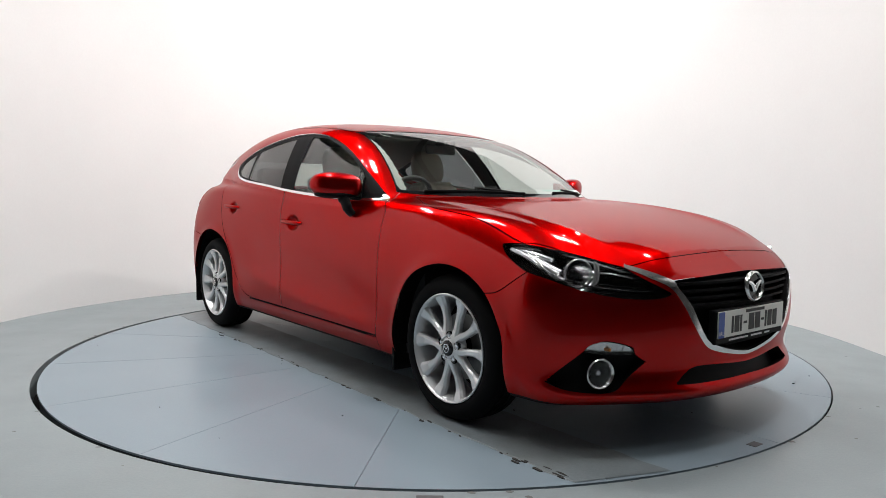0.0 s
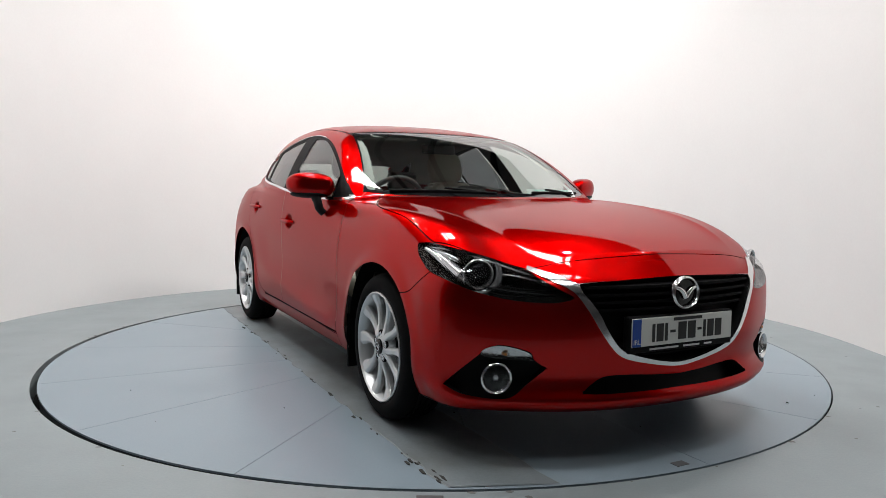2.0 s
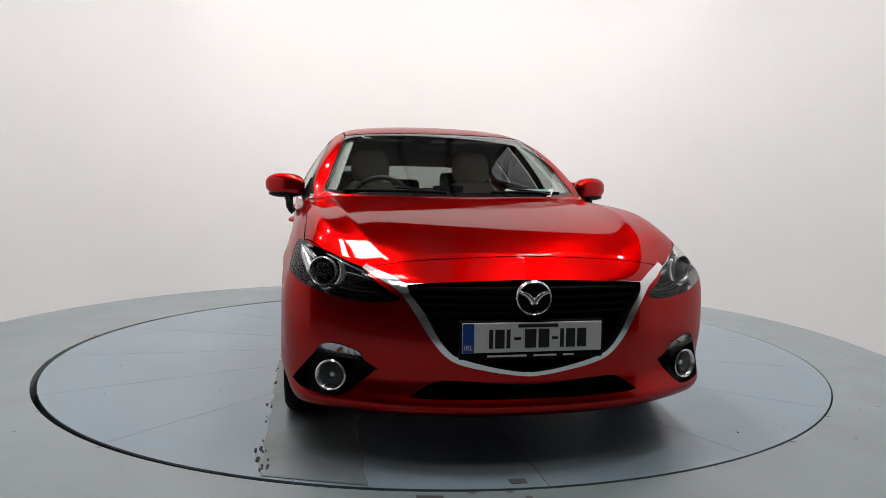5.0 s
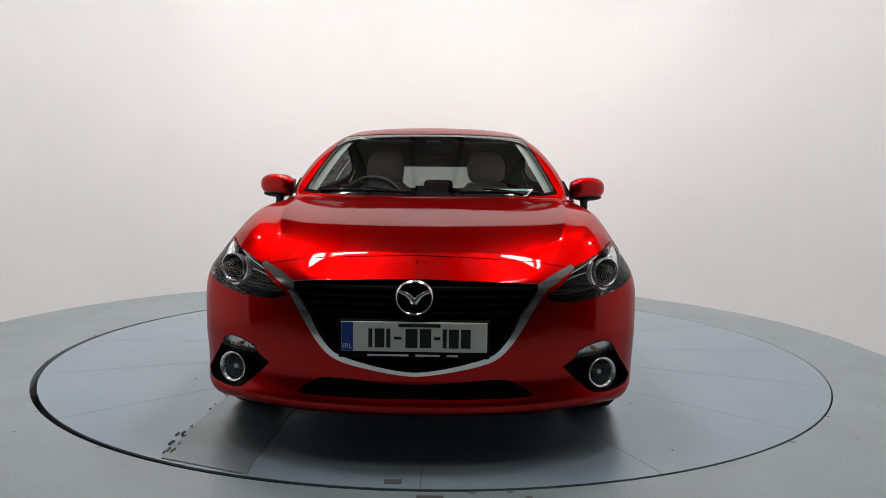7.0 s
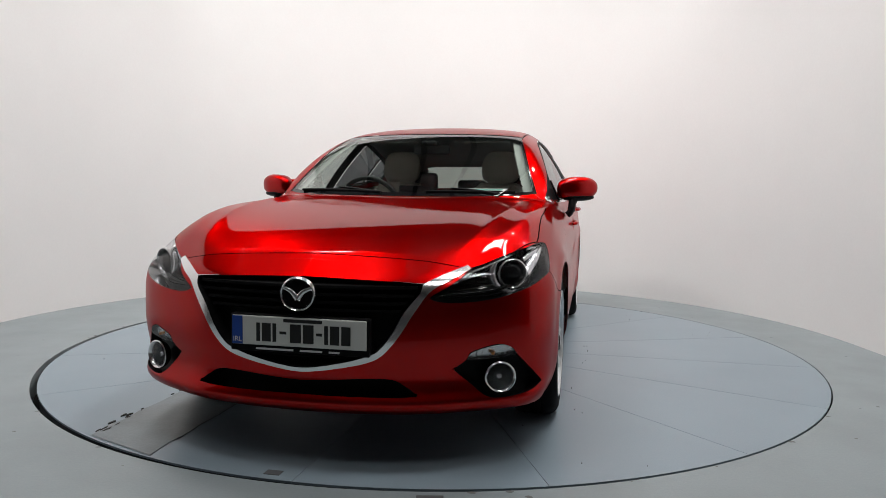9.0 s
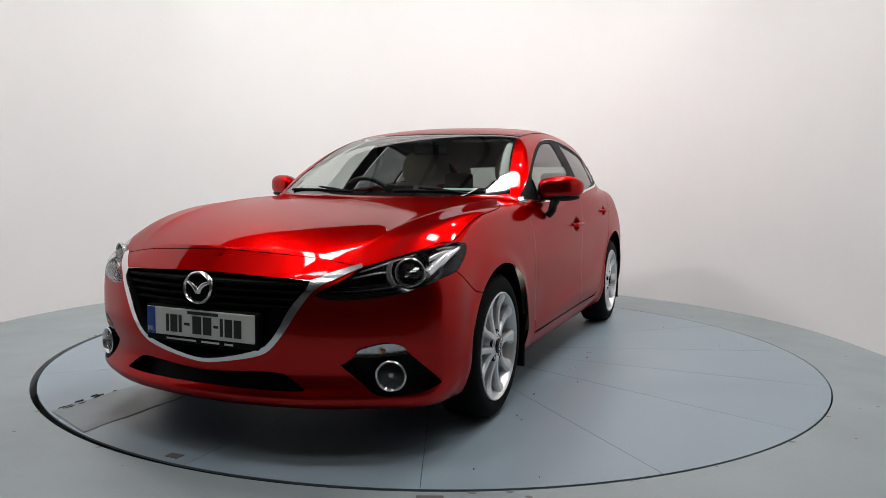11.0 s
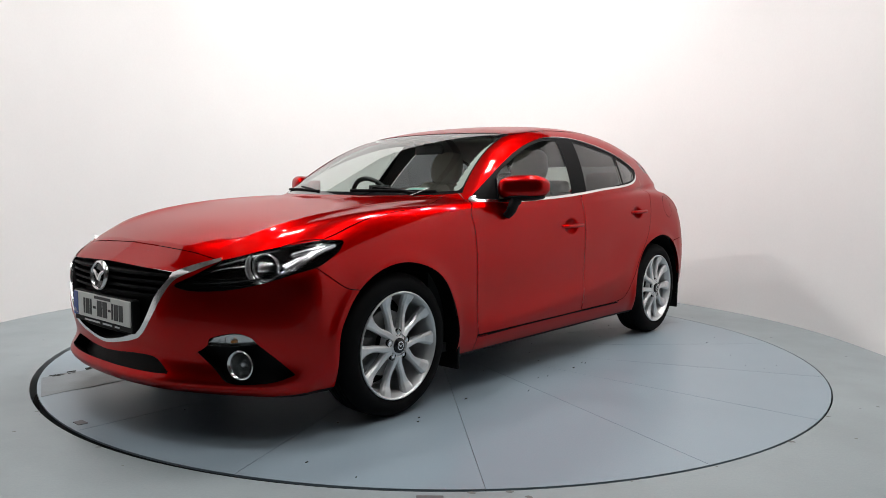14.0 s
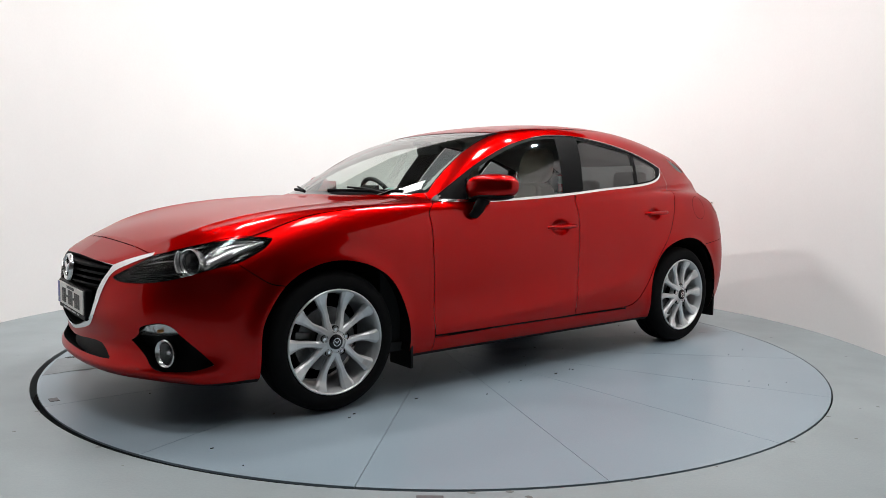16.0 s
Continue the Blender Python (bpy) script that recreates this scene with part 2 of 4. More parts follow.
def table_marks():
    """Worn tyre lanes laid on the deck, flakes of dirt along them, and a small cover plate near the rim."""
    for y0, y1 in ((-.985, -.62),):
        bm = bmesh.new()
        n = 60
        rows = []
        for k in range(n + 1):
            u = -1 + 2 * k / n
            end = [u * math.sqrt((DISC - .012) ** 2 - y * y) for y in (y0 + .012, y1 + .012)]
            wob = .006 * math.sin(k * 1.7) + .004 * math.sin(k * 4.1)
            rows.append([bm.verts.new(p) for p in ((end[0], y0 + wob, .0012), (end[0], y0 + wob + .004, .003), (end[1], y1 + wob * .6, .003), (end[1], y1 + wob * .6 + .004, .0012))])
        for a, b in zip(rows[:-1], rows[1:]):
            for j in range(3):
                bm.faces.new((a[j], b[j], b[j + 1], a[j + 1]))
        part("tyre_lane", bm, LANE, table, "worn grey-brown tyre lane")
    bm = bmesh.new()
    spots = [(rng.uniform(-1.2, 2.02), -.985 + rng.gauss(0, .012), rng.uniform(.004, .020)) for _ in range(34)]
    spots += [(rng.uniform(1.75, 2.05), -1.0 + rng.gauss(0, .03), rng.uniform(.006, .030)) for _ in range(9)]
    spots += [(rng.uniform(-1.5, 2.0), .95 + rng.gauss(0, .03), rng.uniform(.003, .008)) for _ in range(9)]
    spots += [(rng.uniform(-2, 2), rng.uniform(-1.9, 1.9), rng.uniform(.002, .005)) for _ in range(36)]
    for x, y, r in spots:
        if math.hypot(x, y) > DISC - .05:
            continue
        k = rng.randint(5, 8)
        ring = []
        for j in range(k):
            q = r * rng.uniform(.3, 1.0)
            ring.append((x + 1.8 * q * math.cos(2 * math.pi * j / k), y + .45 * q * math.sin(2 * math.pi * j / k)))
        top = [bm.verts.new((a, b, .0044)) for a, b in ring]
        bm.faces.new(top)
        low = [bm.verts.new((a, b, .0005)) for a, b in ring]
        for j in range(k):
            bm.faces.new((low[j], low[(j + 1) % k], top[(j + 1) % k], top[j]))
    tagged(part("dirt", bm, DIRT, table, "dark flakes of dirt"), kind="stuff")
    part("cover_plate", box(bmesh.new(), (2.195, -.125, -.004), (2.235, -.065, .002), bevel=.001), STEELGREY, table, "small grey cover plate")


table_marks()
chips = bmesh.new()
for _ in range(60):
    a, r0 = rng.uniform(0, 2 * math.pi), rng.choice([HOLE[2] + .01, HOLE[2] + abs(rng.gauss(0, .25))])
    x, y, r = HOLE[0] + r0 * math.cos(a), r0 * math.sin(a), rng.uniform(.004, .022)
    k = rng.randint(5, 8)
    ring = [(x + r * rng.uniform(.4, 1) * math.cos(2 * math.pi * j / k), y + .7 * r * rng.uniform(.4, 1) * math.sin(2 * math.pi * j / k)) for j in range(k)]
    chips.faces.new([chips.verts.new((p, q, .0012)) for p, q in ring])
tagged(part("floor_chips", chips, CHIP), "small pale and dark chips in the floor paint", "floor chips", kind="stuff")
part_plate = part("floor_plate", box(bmesh.new(), (-.06, -2.372, -.003), (.03, -2.325, .003), bevel=.002), STEELGREY)
tagged(part_plate, "small grey metal plate let into the floor", "floor plate", kind="structure")
car = new("car")
tagged(car, "glossy red five-door hatchback car parked on the turntable", "car")
# ---- car body as a smooth solid: phi < 0 inside ----
def spline(pts):
    """A natural cubic through (a, b) pairs, straight beyond its ends."""
    p = np.array(sorted(pts), float)
    a, b = p[:, 0], p[:, 1]
    n, h = len(a), np.diff(a)
    m = np.eye(n)
    r = np.zeros(n)
    for i in range(1, n - 1):
        m[i, i - 1], m[i, i], m[i, i + 1] = h[i - 1], 2 * (h[i - 1] + h[i]), h[i]
        r[i] = 6 * ((b[i + 1] - b[i]) / h[i] - (b[i] - b[i - 1]) / h[i - 1])
    c = np.linalg.solve(m, r)

    def f(q):
        q = np.asarray(q, float)
        i = np.clip(np.searchsorted(a, q) - 1, 0, n - 2)
        s = np.clip(q, a[0], a[-1])
        d, e = s - a[i], a[i + 1] - s
        v = (c[i] * e ** 3 + c[i + 1] * d ** 3) / (6 * h[i]) + (b[i] / h[i] - c[i] * h[i] / 6) * e + (b[i + 1] / h[i] - c[i + 1] * h[i] / 6) * d
        s0 = (b[1] - b[0]) / h[0] - h[0] * c[1] / 6
        s1 = (b[-1] - b[-2]) / h[-1] + h[-1] * c[-2] / 6
        return v + np.minimum(q - a[0], 0) * s0 + np.maximum(q - a[-1], 0) * s1
    return f


def smax(a, b, k):
    return np.maximum(a, b) + np.maximum(k - np.abs(a - b), 0) ** 2 / (4 * k)


def smin(a, b, k):
    return -smax(-a, -b, k)


def ramp(a, lo, hi):
    t = np.clip((a - lo) / (hi - lo), 0, 1)
    return t * t * (3 - 2 * t)


# plan half-width, crest height and half-width, hood and roof lines, nose and tail plans
WIDE = spline([(2.25, .86), (1.9, .880), (1.6, .884), (1.35, .894), (.8, .889), (.2, .887), (-.4, .889), (-.9, .892), (-1.35, .894), (-1.7, .886), (-2.2, .85)])
CREST_Z = spline([(2.2, .672), (2.05, .738), (1.8, .835), (1.6, .885), (1.39, .915), (1.1, .934), (.78, .947), (.3, .968), (-.24, .992), (-.8, 1.018), (-1.25, 1.03), (-1.65, 1.008), (-1.9, .958), (-2.1, .91)])
CREST_Y = spline([(2.2, .50), (2.05, .60), (1.8, .70), (1.6, .745), (1.39, .775), (1.1, .795), (.78, .815), (.3, .847), (-.24, .866), (-.8, .852), (-1.25, .815), (-1.65, .795), (-2.1, .67)])
HOOD = spline([(2.26, .690), (2.2, .730), (2.12, .764), (1.95, .820), (1.7, .876), (1.4, .925), (1.1, .966), (.85, .985), (.4, .99), (-.4, 1.0), (-1.6, 1.0), (-2.2, .95)])
NOSE = spline([(0, 2.262), (.15, 2.256), (.3, 2.234), (.45, 2.192), (.57, 2.135), (.71, 2.05), (.83, 1.935), (.92, 1.80)])
NOSE_Z = spline([(.12, -.10), (.2, -.025), (.243, .008), (.275, -.006), (.32, -.022), (.42, -.004), (.52, .004), (.6, 0), (.68, -.02), (.74, -.06), (.82, -.14)])
TAIL = spline([(0, -2.18), (.25, -2.17), (.45, -2.135), (.6, -2.075), (.72, -2.02), (.82, -1.94), (.9, -1.80)])
TAIL_Z = spline([(.2, .10), (.35, .03), (.55, 0), (.75, .03), (.9, .07), (1.05, .12)])
SCREEN = spline([(.90, 1.17), (.985, 1.03), (1.08, .845), (1.18, .635), (1.28, .405), (1.352, .20), (1.42, -.03)])
ROOF = spline([(.5, 1.262), (.2, 1.362), (0, 1.402), (-.2, 1.430), (-.45, 1.450), (-.75, 1.453), (-1.05, 1.434), (-1.35, 1.388), (-1.65, 1.322), (-1.95, 1.235)])
BELT_Y = spline([(1.1, .765), (.745, .802), (.3, .838), (-.24, .862), (-.7, .848), (-1.1, .80), (-1.4, .728), (-1.8, .62)])
BELT_Z = spline([(1.1, .93), (.745, .948), (.3, .966), (-.24, .990), (-.8, 1.022), (-1.3, 1.06), (-1.8, 1.09)])
WHEEL_X, WHEEL_Z, WHEEL_R = 1.35, .322, .322


def phi(x, y, z):
    y = np.abs(y)
    cz, cy, wm = CREST_Z(x), CREST_Y(x), WIDE(x)
    # lower body
    t = np.clip((z - .58) / np.maximum(cz - .58, .05), 0, 1.4)
    w = wm - (wm - cy) * (t * t * (.55 + .45 * t * t)) - 1.7 * np.maximum(.36 - z, 0) ** 2
    line = .30 - (x - .6) * .115
    mid = ramp(x, -1.0, -.6) * ramp(-x, -.95, -.6)
    w = w + mid * (.007 * np.exp(-((z - line) / .06) ** 2) - .008 * np.exp(-((z - line - .16) / .12) ** 2))
    for wx in (WHEEL_X, -WHEEL_X):
        rr = np.sqrt((x - wx) ** 2 + (z - WHEEL_Z) ** 2)
        w = w + .010 * np.exp(-((rr - .375) / .045) ** 2)
    side = y - w
    u = y / np.maximum(cy, .2)
    hc = HOOD(x)
    top = z - (hc + (cz - hc) * u * u + .011 * ramp(x, .6, .95) * np.exp(.15 - np.sqrt(((u - .83) / .055) ** 2 + .0225)) * ramp(-x, -2.1, -1.7)
               - .022 * np.maximum(u - 1, 0))
    front = (x - NOSE(y) - NOSE_Z(z) + .05 * ramp(z, .68, .80) * ramp(y, .2, .6)) / np.sqrt(1 + (2.2 * np.maximum(y - .45, 0)) ** 2)
    rear = (TAIL(y) + TAIL_Z(z) - x) / np.sqrt(1 + (2.2 * np.maximum(y - .45, 0)) ** 2)
    low = .175 + .05 * ramp(-x, 1.7, 2.2) + .02 * ramp(x, 1.75, 2.1) - z
    a = smax(side, top, .055 - .022 * ramp(x, .5, .9))
    a = smax(a, front, .07)
    a = smax(a, rear, .08)
    a = smax(a, low, .03)
    # greenhouse
    s = z - BELT_Z(x)
    under = -.07 - s
    s = np.maximum(s, -.08)
    glass_side = (y - (BELT_Y(x) - .43 * np.maximum(s, 0) - .56 * s * np.maximum(s, 0) + .3 * np.minimum(s, 0))) / 1.28
    screen = (x - (SCREEN(z) - (.587 - .95 * np.clip(z - .99, -.1, .4)) * y * y)) / 2.3
    roof = z - (ROOF(x) - .075 * y * y - .15 * y ** 4)
    hatch = (-1.86 - .85 * (1.22 - z) + .32 * y * y - x) / 1.3
    b = np.maximum(smax(glass_side, roof, .075), under)
    b = smax(b, screen, .03)
    b = smax(b, hatch, .05)
    c = smin(a, b, .022 + .16 * ramp(-x, 1.25, 1.75))
    for hx, hz in ((-.115, .808), (-1.02, .878)):
        cup = (np.sqrt(((x - hx) / .080) ** 2 + ((y - .902) / .050) ** 2 + ((z - hz) / .046) ** 2) - 1) * .045
        c = smax(c, -cup, .008)
    return c


def gradient(v, e=.0015):
    x, y, z = v[:, 0], v[:, 1], v[:, 2]
    g = np.stack([phi(x + e, y, z) - phi(x - e, y, z), phi(x, y + e, z) - phi(x, y - e, z), phi(x, y, z + e) - phi(x, y, z - e)], 1) / (2 * e)
    return g


# ---- meshing of the solid: one half, projected on the surface, cut along panel lines ----
def solid_mesh(step):
    lo, hi = np.array([-2.26, -.5 * step, .13]), np.array([2.34, .96, 1.50])
    n = np.ceil((hi - lo) / step).astype(int) + 1
    ax = [lo[i] + step * np.arange(n[i]) for i in range(3)]
    # coarse look first, fine values only near the surface
    c = [a[::4] for a in ax]
    rough = phi(c[0][:, None, None], c[1][None, :, None], c[2][None, None, :])
    rough = np.repeat(np.repeat(np.repeat(rough, 4, 0), 4, 1), 4, 2)
    rough = np.roll(rough, (2, 2, 2), (0, 1, 2))
    rough[:2], rough[:, :2], rough[:, :, :2] = rough[2:3], rough[:, 2:3], rough[:, :, 2:3]
    f = np.full(tuple(n), 1.0)
    w = [min(n[i], rough.shape[i]) for i in range(3)]
    f[:w[0], :w[1], :w[2]] = rough[:w[0], :w[1], :w[2]]
    near = np.argwhere((np.abs(f) < .075) | (f == 1.0))
    f[tuple(near.T)] = phi(ax[0][near[:, 0]], ax[1][near[:, 1]], ax[2][near[:, 2]])
    inside = f < 0
    cells = np.zeros(n - 1, np.int8)
    for a in (0, 1):
        for b in (0, 1):
            for c in (0, 1):
                cells += inside[a:n[0] - 1 + a, b:n[1] - 1 + b, c:n[2] - 1 + c]
    on = np.argwhere((cells > 0) & (cells < 8))
    index = -np.ones(n - 1, int)
    index[tuple(on.T)] = np.arange(len(on))
    v = lo + step * (on + .5)
    middle = on[:, 1] == 0
    for k in range(8):
        g = gradient(v)
        d = phi(v[:, 0], v[:, 1], v[:, 2])
        s = np.clip(d / np.maximum((g * g).sum(1), .05), -.5 * step, .5 * step) * (.75 if k < 5 else 1)
        v = v - s[:, None] * g
        v[middle, 1] = 0
    quads = []
    for axis in range(3):
        o1, o2 = (axis + 1) % 3, (axis + 2) % 3
        lo_s, hi_s = [slice(None)] * 3, [slice(None)] * 3
        lo_s[axis], hi_s[axis] = slice(0, -1), slice(1, None)
        a, b = inside[tuple(lo_s)], inside[tuple(hi_s)]
        e = np.argwhere(a != b)
        e = e[(e[:, o1] > 0) & (e[:, o2] > 0) & (e[:, o1] < n[o1] - 1) & (e[:, o2] < n[o2] - 1)]
        flip = b[tuple(e.T)]
        c = []
        for d1, d2 in ((1, 1), (0, 1), (0, 0), (1, 0)):
            q = e.copy()
            q[:, o1] -= d1
            q[:, o2] -= d2
            c.append(index[tuple(q.T)])
        q = np.stack(c, 1)
        q[flip] = q[flip][:, ::-1]
        quads.append(q)
    q = np.concatenate(quads)
    q = q[(q >= 0).all(1)]
    return v, np.concatenate([q[:, [0, 1, 2]], q[:, [0, 2, 3]]])


def polygon(points, per=8, closed=True):
    """A smooth outline through the points; a point with a third value 1 is a sharp corner."""
    p = np.array([q[:2] for q in points], float)
    sharp = [len(q) > 2 for q in points]
    m, out = len(p), []
    for i in range(m if closed else m - 1):
        p1, p2 = p[i], p[(i + 1) % m]
        p0 = p1 - (p2 - p1) if sharp[i] or (not closed and i == 0) else p[i - 1]
        p3 = p2 + (p2 - p1) if sharp[(i + 1) % m] or (not closed and i == m - 2) else p[(i + 2) % m]
        t = np.linspace(0, 1, per, endpoint=False)[:, None]
        out.append(.5 * (2 * p1 + (p2 - p0) * t + (2 * p0 - 5 * p1 + 4 * p2 - p3) * t ** 2 + (3 * p1 - p0 - 3 * p2 + p3) * t ** 3))
    if not closed:
        out.append(p[-1:])
    return np.concatenate(out)


def outside(poly, a, b, far=.12):
    """Signed distance to a closed outline, negative within."""
    r = np.full(len(a), far)
    lo, hi = poly.min(0) - far, poly.max(0) + far
    near = np.flatnonzero((a > lo[0]) & (a < hi[0]) & (b > lo[1]) & (b < hi[1]))
    if not len(near):
        return r
    q = np.stack([a[near], b[near]], 1)
    best, odd = np.full(len(q), 9.), np.zeros(len(q), bool)
    for s, e in zip(poly, np.roll(poly, -1, 0)):
        d = e - s
        t = np.clip(((q - s) @ d) / max(d @ d, 1e-12), 0, 1)
        best = np.minimum(best, np.hypot(*(q - s - t[:, None] * d).T))
        cross = (s[1] > q[:, 1]) != (e[1] > q[:, 1])
        if d[1]:
            odd ^= cross & (q[:, 0] < s[0] + (q[:, 1] - s[1]) * d[0] / d[1])
    r[near] = np.where(odd, -best, best)
    return r


def beside(line, a, b):
    """Signed distance to an open line, positive on its left as it runs."""
    best, sign = np.full(len(a), 9.), np.ones(len(a))
    q = np.stack([a, b], 1)
    for s, e in zip(line[:-1], line[1:]):
        d = e - s
        t = ((q - s) @ d) / max(d @ d, 1e-12)
        w = np.hypot(*(q - s - np.clip(t, 0, 1)[:, None] * d).T)
        side = d[0] * (q[:, 1] - s[1]) - d[1] * (q[:, 0] - s[0])
        hit = w < best - 1e-9
        best[hit], sign[hit] = w[hit], np.where(side[hit] >= 0, 1, -1)
    return best * sign


class Skin:
    """The half shell as triangles with a label each; cut() makes a level line an edge of the mesh."""

    def __init__(self, v, f):
        self.v, self.f, self.label = v, f, np.zeros(len(f), int)

    def cut(self, level, only=None):
        d = level(self.v)
        use = np.ones(len(self.f), bool) if only is None else np.isin(self.label, only)
        d = np.where(np.abs(d) < 2e-4, 0, d)
        s = np.sign(d)[self.f]
        mixed = use & (s.min(1) < 0) & (s.max(1) > 0)
        if mixed.any():
            tri, lab = self.f[mixed], self.label[mixed]
            keep_f, keep_l = [self.f[~mixed]], [self.label[~mixed]]
            edges = np.concatenate([tri[:, [0, 1]], tri[:, [1, 2]], tri[:, [2, 0]]])
            edges.sort(axis=1)
            edges = edges[d[edges[:, 0]] * d[edges[:, 1]] < 0]
            edges = np.unique(edges, axis=0)
            t = d[edges[:, 0]] / (d[edges[:, 0]] - d[edges[:, 1]])
            fresh = self.v[edges[:, 0]] * (1 - t[:, None]) + self.v[edges[:, 1]] * t[:, None]
            number = {(a, b): len(self.v) + i for i, (a, b) in enumerate(map(tuple, edges.tolist()))}
            f, l = [], []
            for (a, b, c), lb in zip(tri.tolist(), lab.tolist()):
                ring = []
                for p, q in ((a, b), (b, c), (c, a)):
                    ring.append(p)
                    if d[p] * d[q] < 0:
                        ring.append(number[(min(p, q), max(p, q))])
                zero = [i for i, p in enumerate(ring) if p >= len(self.v) or d[p] == 0]
                i, j = zero[0], zero[-1]
                for loop in (ring[i:j + 1], ring[j:] + ring[:i + 1]):
                    for k in range(1, len(loop) - 1):
                        f.append((loop[0], loop[k], loop[k + 1]))
                        l.append(lb)
            self.v = np.concatenate([self.v, fresh])
            self.f = np.concatenate(keep_f + [np.array(f, int)])
            self.label = np.concatenate(keep_l + [np.array(l, int)])

    def centres(self):
        return self.v[self.f].mean(1)

    def mark(self, level, label, only=None, gap=0.0, gap_label=None):
        """Cuts out where level < 0 as label; with a gap, a seam of that half-width on its border."""
        for e in ((-gap, gap) if gap else (0,)):
            self.cut(lambda v: level(v) + e, only)
        d = level(self.centres())
        use = np.ones(len(d), bool) if only is None else np.isin(self.label, only)
        self.label[use & (d < -gap)] = label
        if gap:
            self.label[use & (np.abs(d) <= gap)] = gap_label


# ---- the car's skin, cut into its panels ----
PAINTED, HOOD_, BUMPER, FENDER, FDOOR, RDOOR, SCREEN_, FGLASS, RGLASS, QGLASS, TRIM, STRIP, LAMP, GRILLE, BRIGHT, INTAKE, POCKET, BLINKER, SEAM, ARCH, UNDER, \
    TAILGATE, HATCHGLASS, TAILLAMP, RBUMPER, FRIT, GARNISH = range(27)


def region(points, axes, limit=None):
    """A level function from an outline in the plane of two axes ('s' is x - y), only where limit(v) < 0."""
    poly = polygon(points)

    def coord(v, a):
        return v[:, 0] - v[:, 1] if a == "s" else v[:, "xyz".index(a)]

    def level(v):
        d = outside(poly, coord(v, axes[0]), coord(v, axes[1]))
        return d if limit is None else np.maximum(d, limit(v))
    return level


B_LINE = [(-.258, .365), (-.276, .546), (-.275, .747), (-.270, .862), (-.25, .945), (-.245, .992)]
A_LINE = [(.742, .952), (.797, .902), (.800, .833), (.803, .695), (.799, .498), (.798, .385), (.785, .274)]
side_on = lambda v: .55 - v[:, 1]
front_on = lambda v: 1.9 - v[:, 0]

arch_front = region([(1.70, .12, 1), (1.710, .38), (1.672, .496), (1.588, .606), (1.457, .674), (1.31, .691), (1.155, .650), (1.045, .565), (.968, .41), (.930, .22), (.925, .12, 1)], "xz", lambda v: .45 - v[:, 1])
arch_rear = region([(-1.02, .12, 1), (-.985, .25), (-.972, .38), (-1.012, .53), (-1.13, .652), (-1.355, .711), (-1.535, .678), (-1.66, .58), (-1.735, .40), (-1.75, .12, 1)], "xz", lambda v: .45 - v[:, 1])
screen_edge = region([(-.1, .978, 1), (.0, .978), (.35, .979), (.60, .984), (.712, .997, 1), (.66, 1.12), (.605, 1.25), (.566, 1.326), (.535, 1.349), (.3, 1.362), (0, 1.366), (-.1, 1.366, 1)], "yz", lambda v: -.05 - v[:, 0])
dlo = region([(.742, .951, 1), (.58, 1.057), (.37, 1.168), (.12, 1.268), (-.15, 1.335), (-.42, 1.356), (-.665, 1.338), (-.92, 1.295), (-1.14, 1.236), (-1.30, 1.180, 1), (-1.262, 1.130), (-1.16, 1.086),
              (-.95, 1.053), (-.54, 1.020), (-.243, .992), (.09, .967), (.4, .951)], "xz", side_on)
glass_front = region([(.535, .970, 1), (.49, 1.077), (.365, 1.150), (.12, 1.250), (-.1, 1.312), (-.29, 1.331, 1), (-.155, .998, 1), (.17, .972)], "xz", side_on)
glass_rear = region([(-.485, 1.334, 1), (-.68, 1.310), (-.965, 1.263, 1), (-.885, 1.070, 1), (-.33, 1.010, 1)], "xz", side_on)
glass_quarter = region([(-1.0, 1.252, 1), (-1.15, 1.205), (-1.215, 1.165), (-1.15, 1.106), (-.92, 1.074, 1)], "xz", side_on)
hood_edge = region([(1.055, -.2, 1), (1.055, 0), (1.0, .3), (.865, .56), (.800, .648, 1), (.985, .742), (1.10, .784), (1.25, .792), (1.41, .790), (1.555, .794), (1.65, .798), (1.715, .797, 1), (1.875, .728), (1.97, .667),
                    (2.052, .580, 1), (2.071, .463), (2.088, .291), (2.105, 0), (2.105, -.2, 1)], "xy", lambda v: .66 - v[:, 2])
lamp_edge = region([(1.715, .632, 1), (1.60, .672), (1.467, .720), (1.368, .740), (1.205, .769), (1.044, .789), (.90, .802), (.80, .796, 1), (.826, .757), (.88, .725), (.944, .698), (1.053, .678), (1.236, .641),
                    (1.42, .616), (1.60, .608), (1.70, .618)], "sz", lambda v: np.maximum(1.4 - v[:, 0], .38 - v[:, 1]))
wing_edge = region([(-.1, .350, 1), (0, .350), (.065, .356), (.145, .370), (.226, .388), (.285, .410), (.328, .447), (.371, .504), (.417, .580), (.465, .648), (.525, .684), (.587, .720, 1), (.577, .733, 1), (.505, .706),
                    (.44, .675, 1), (.272, .685), (0, .693), (-.1, .693, 1)], "yz", front_on)
grille_edge = region([(-.1, .366, 1), (0, .366), (.065, .372), (.165, .393), (.266, .424), (.307, .455), (.344, .507), (.38, .575), (.432, .645, 1), (.439, .673, 1), (.272, .6855), (0, .694), (-.1, .694, 1)], "yz", front_on)
intake_edge = region([(-.1, .272, 1), (0, .272), (.163, .271), (.349, .271), (.43, .274, 1), (.385, .306), (.331, .332), (.227, .333), (.105, .324), (0, .319), (-.1, .319, 1)], "yz", front_on)
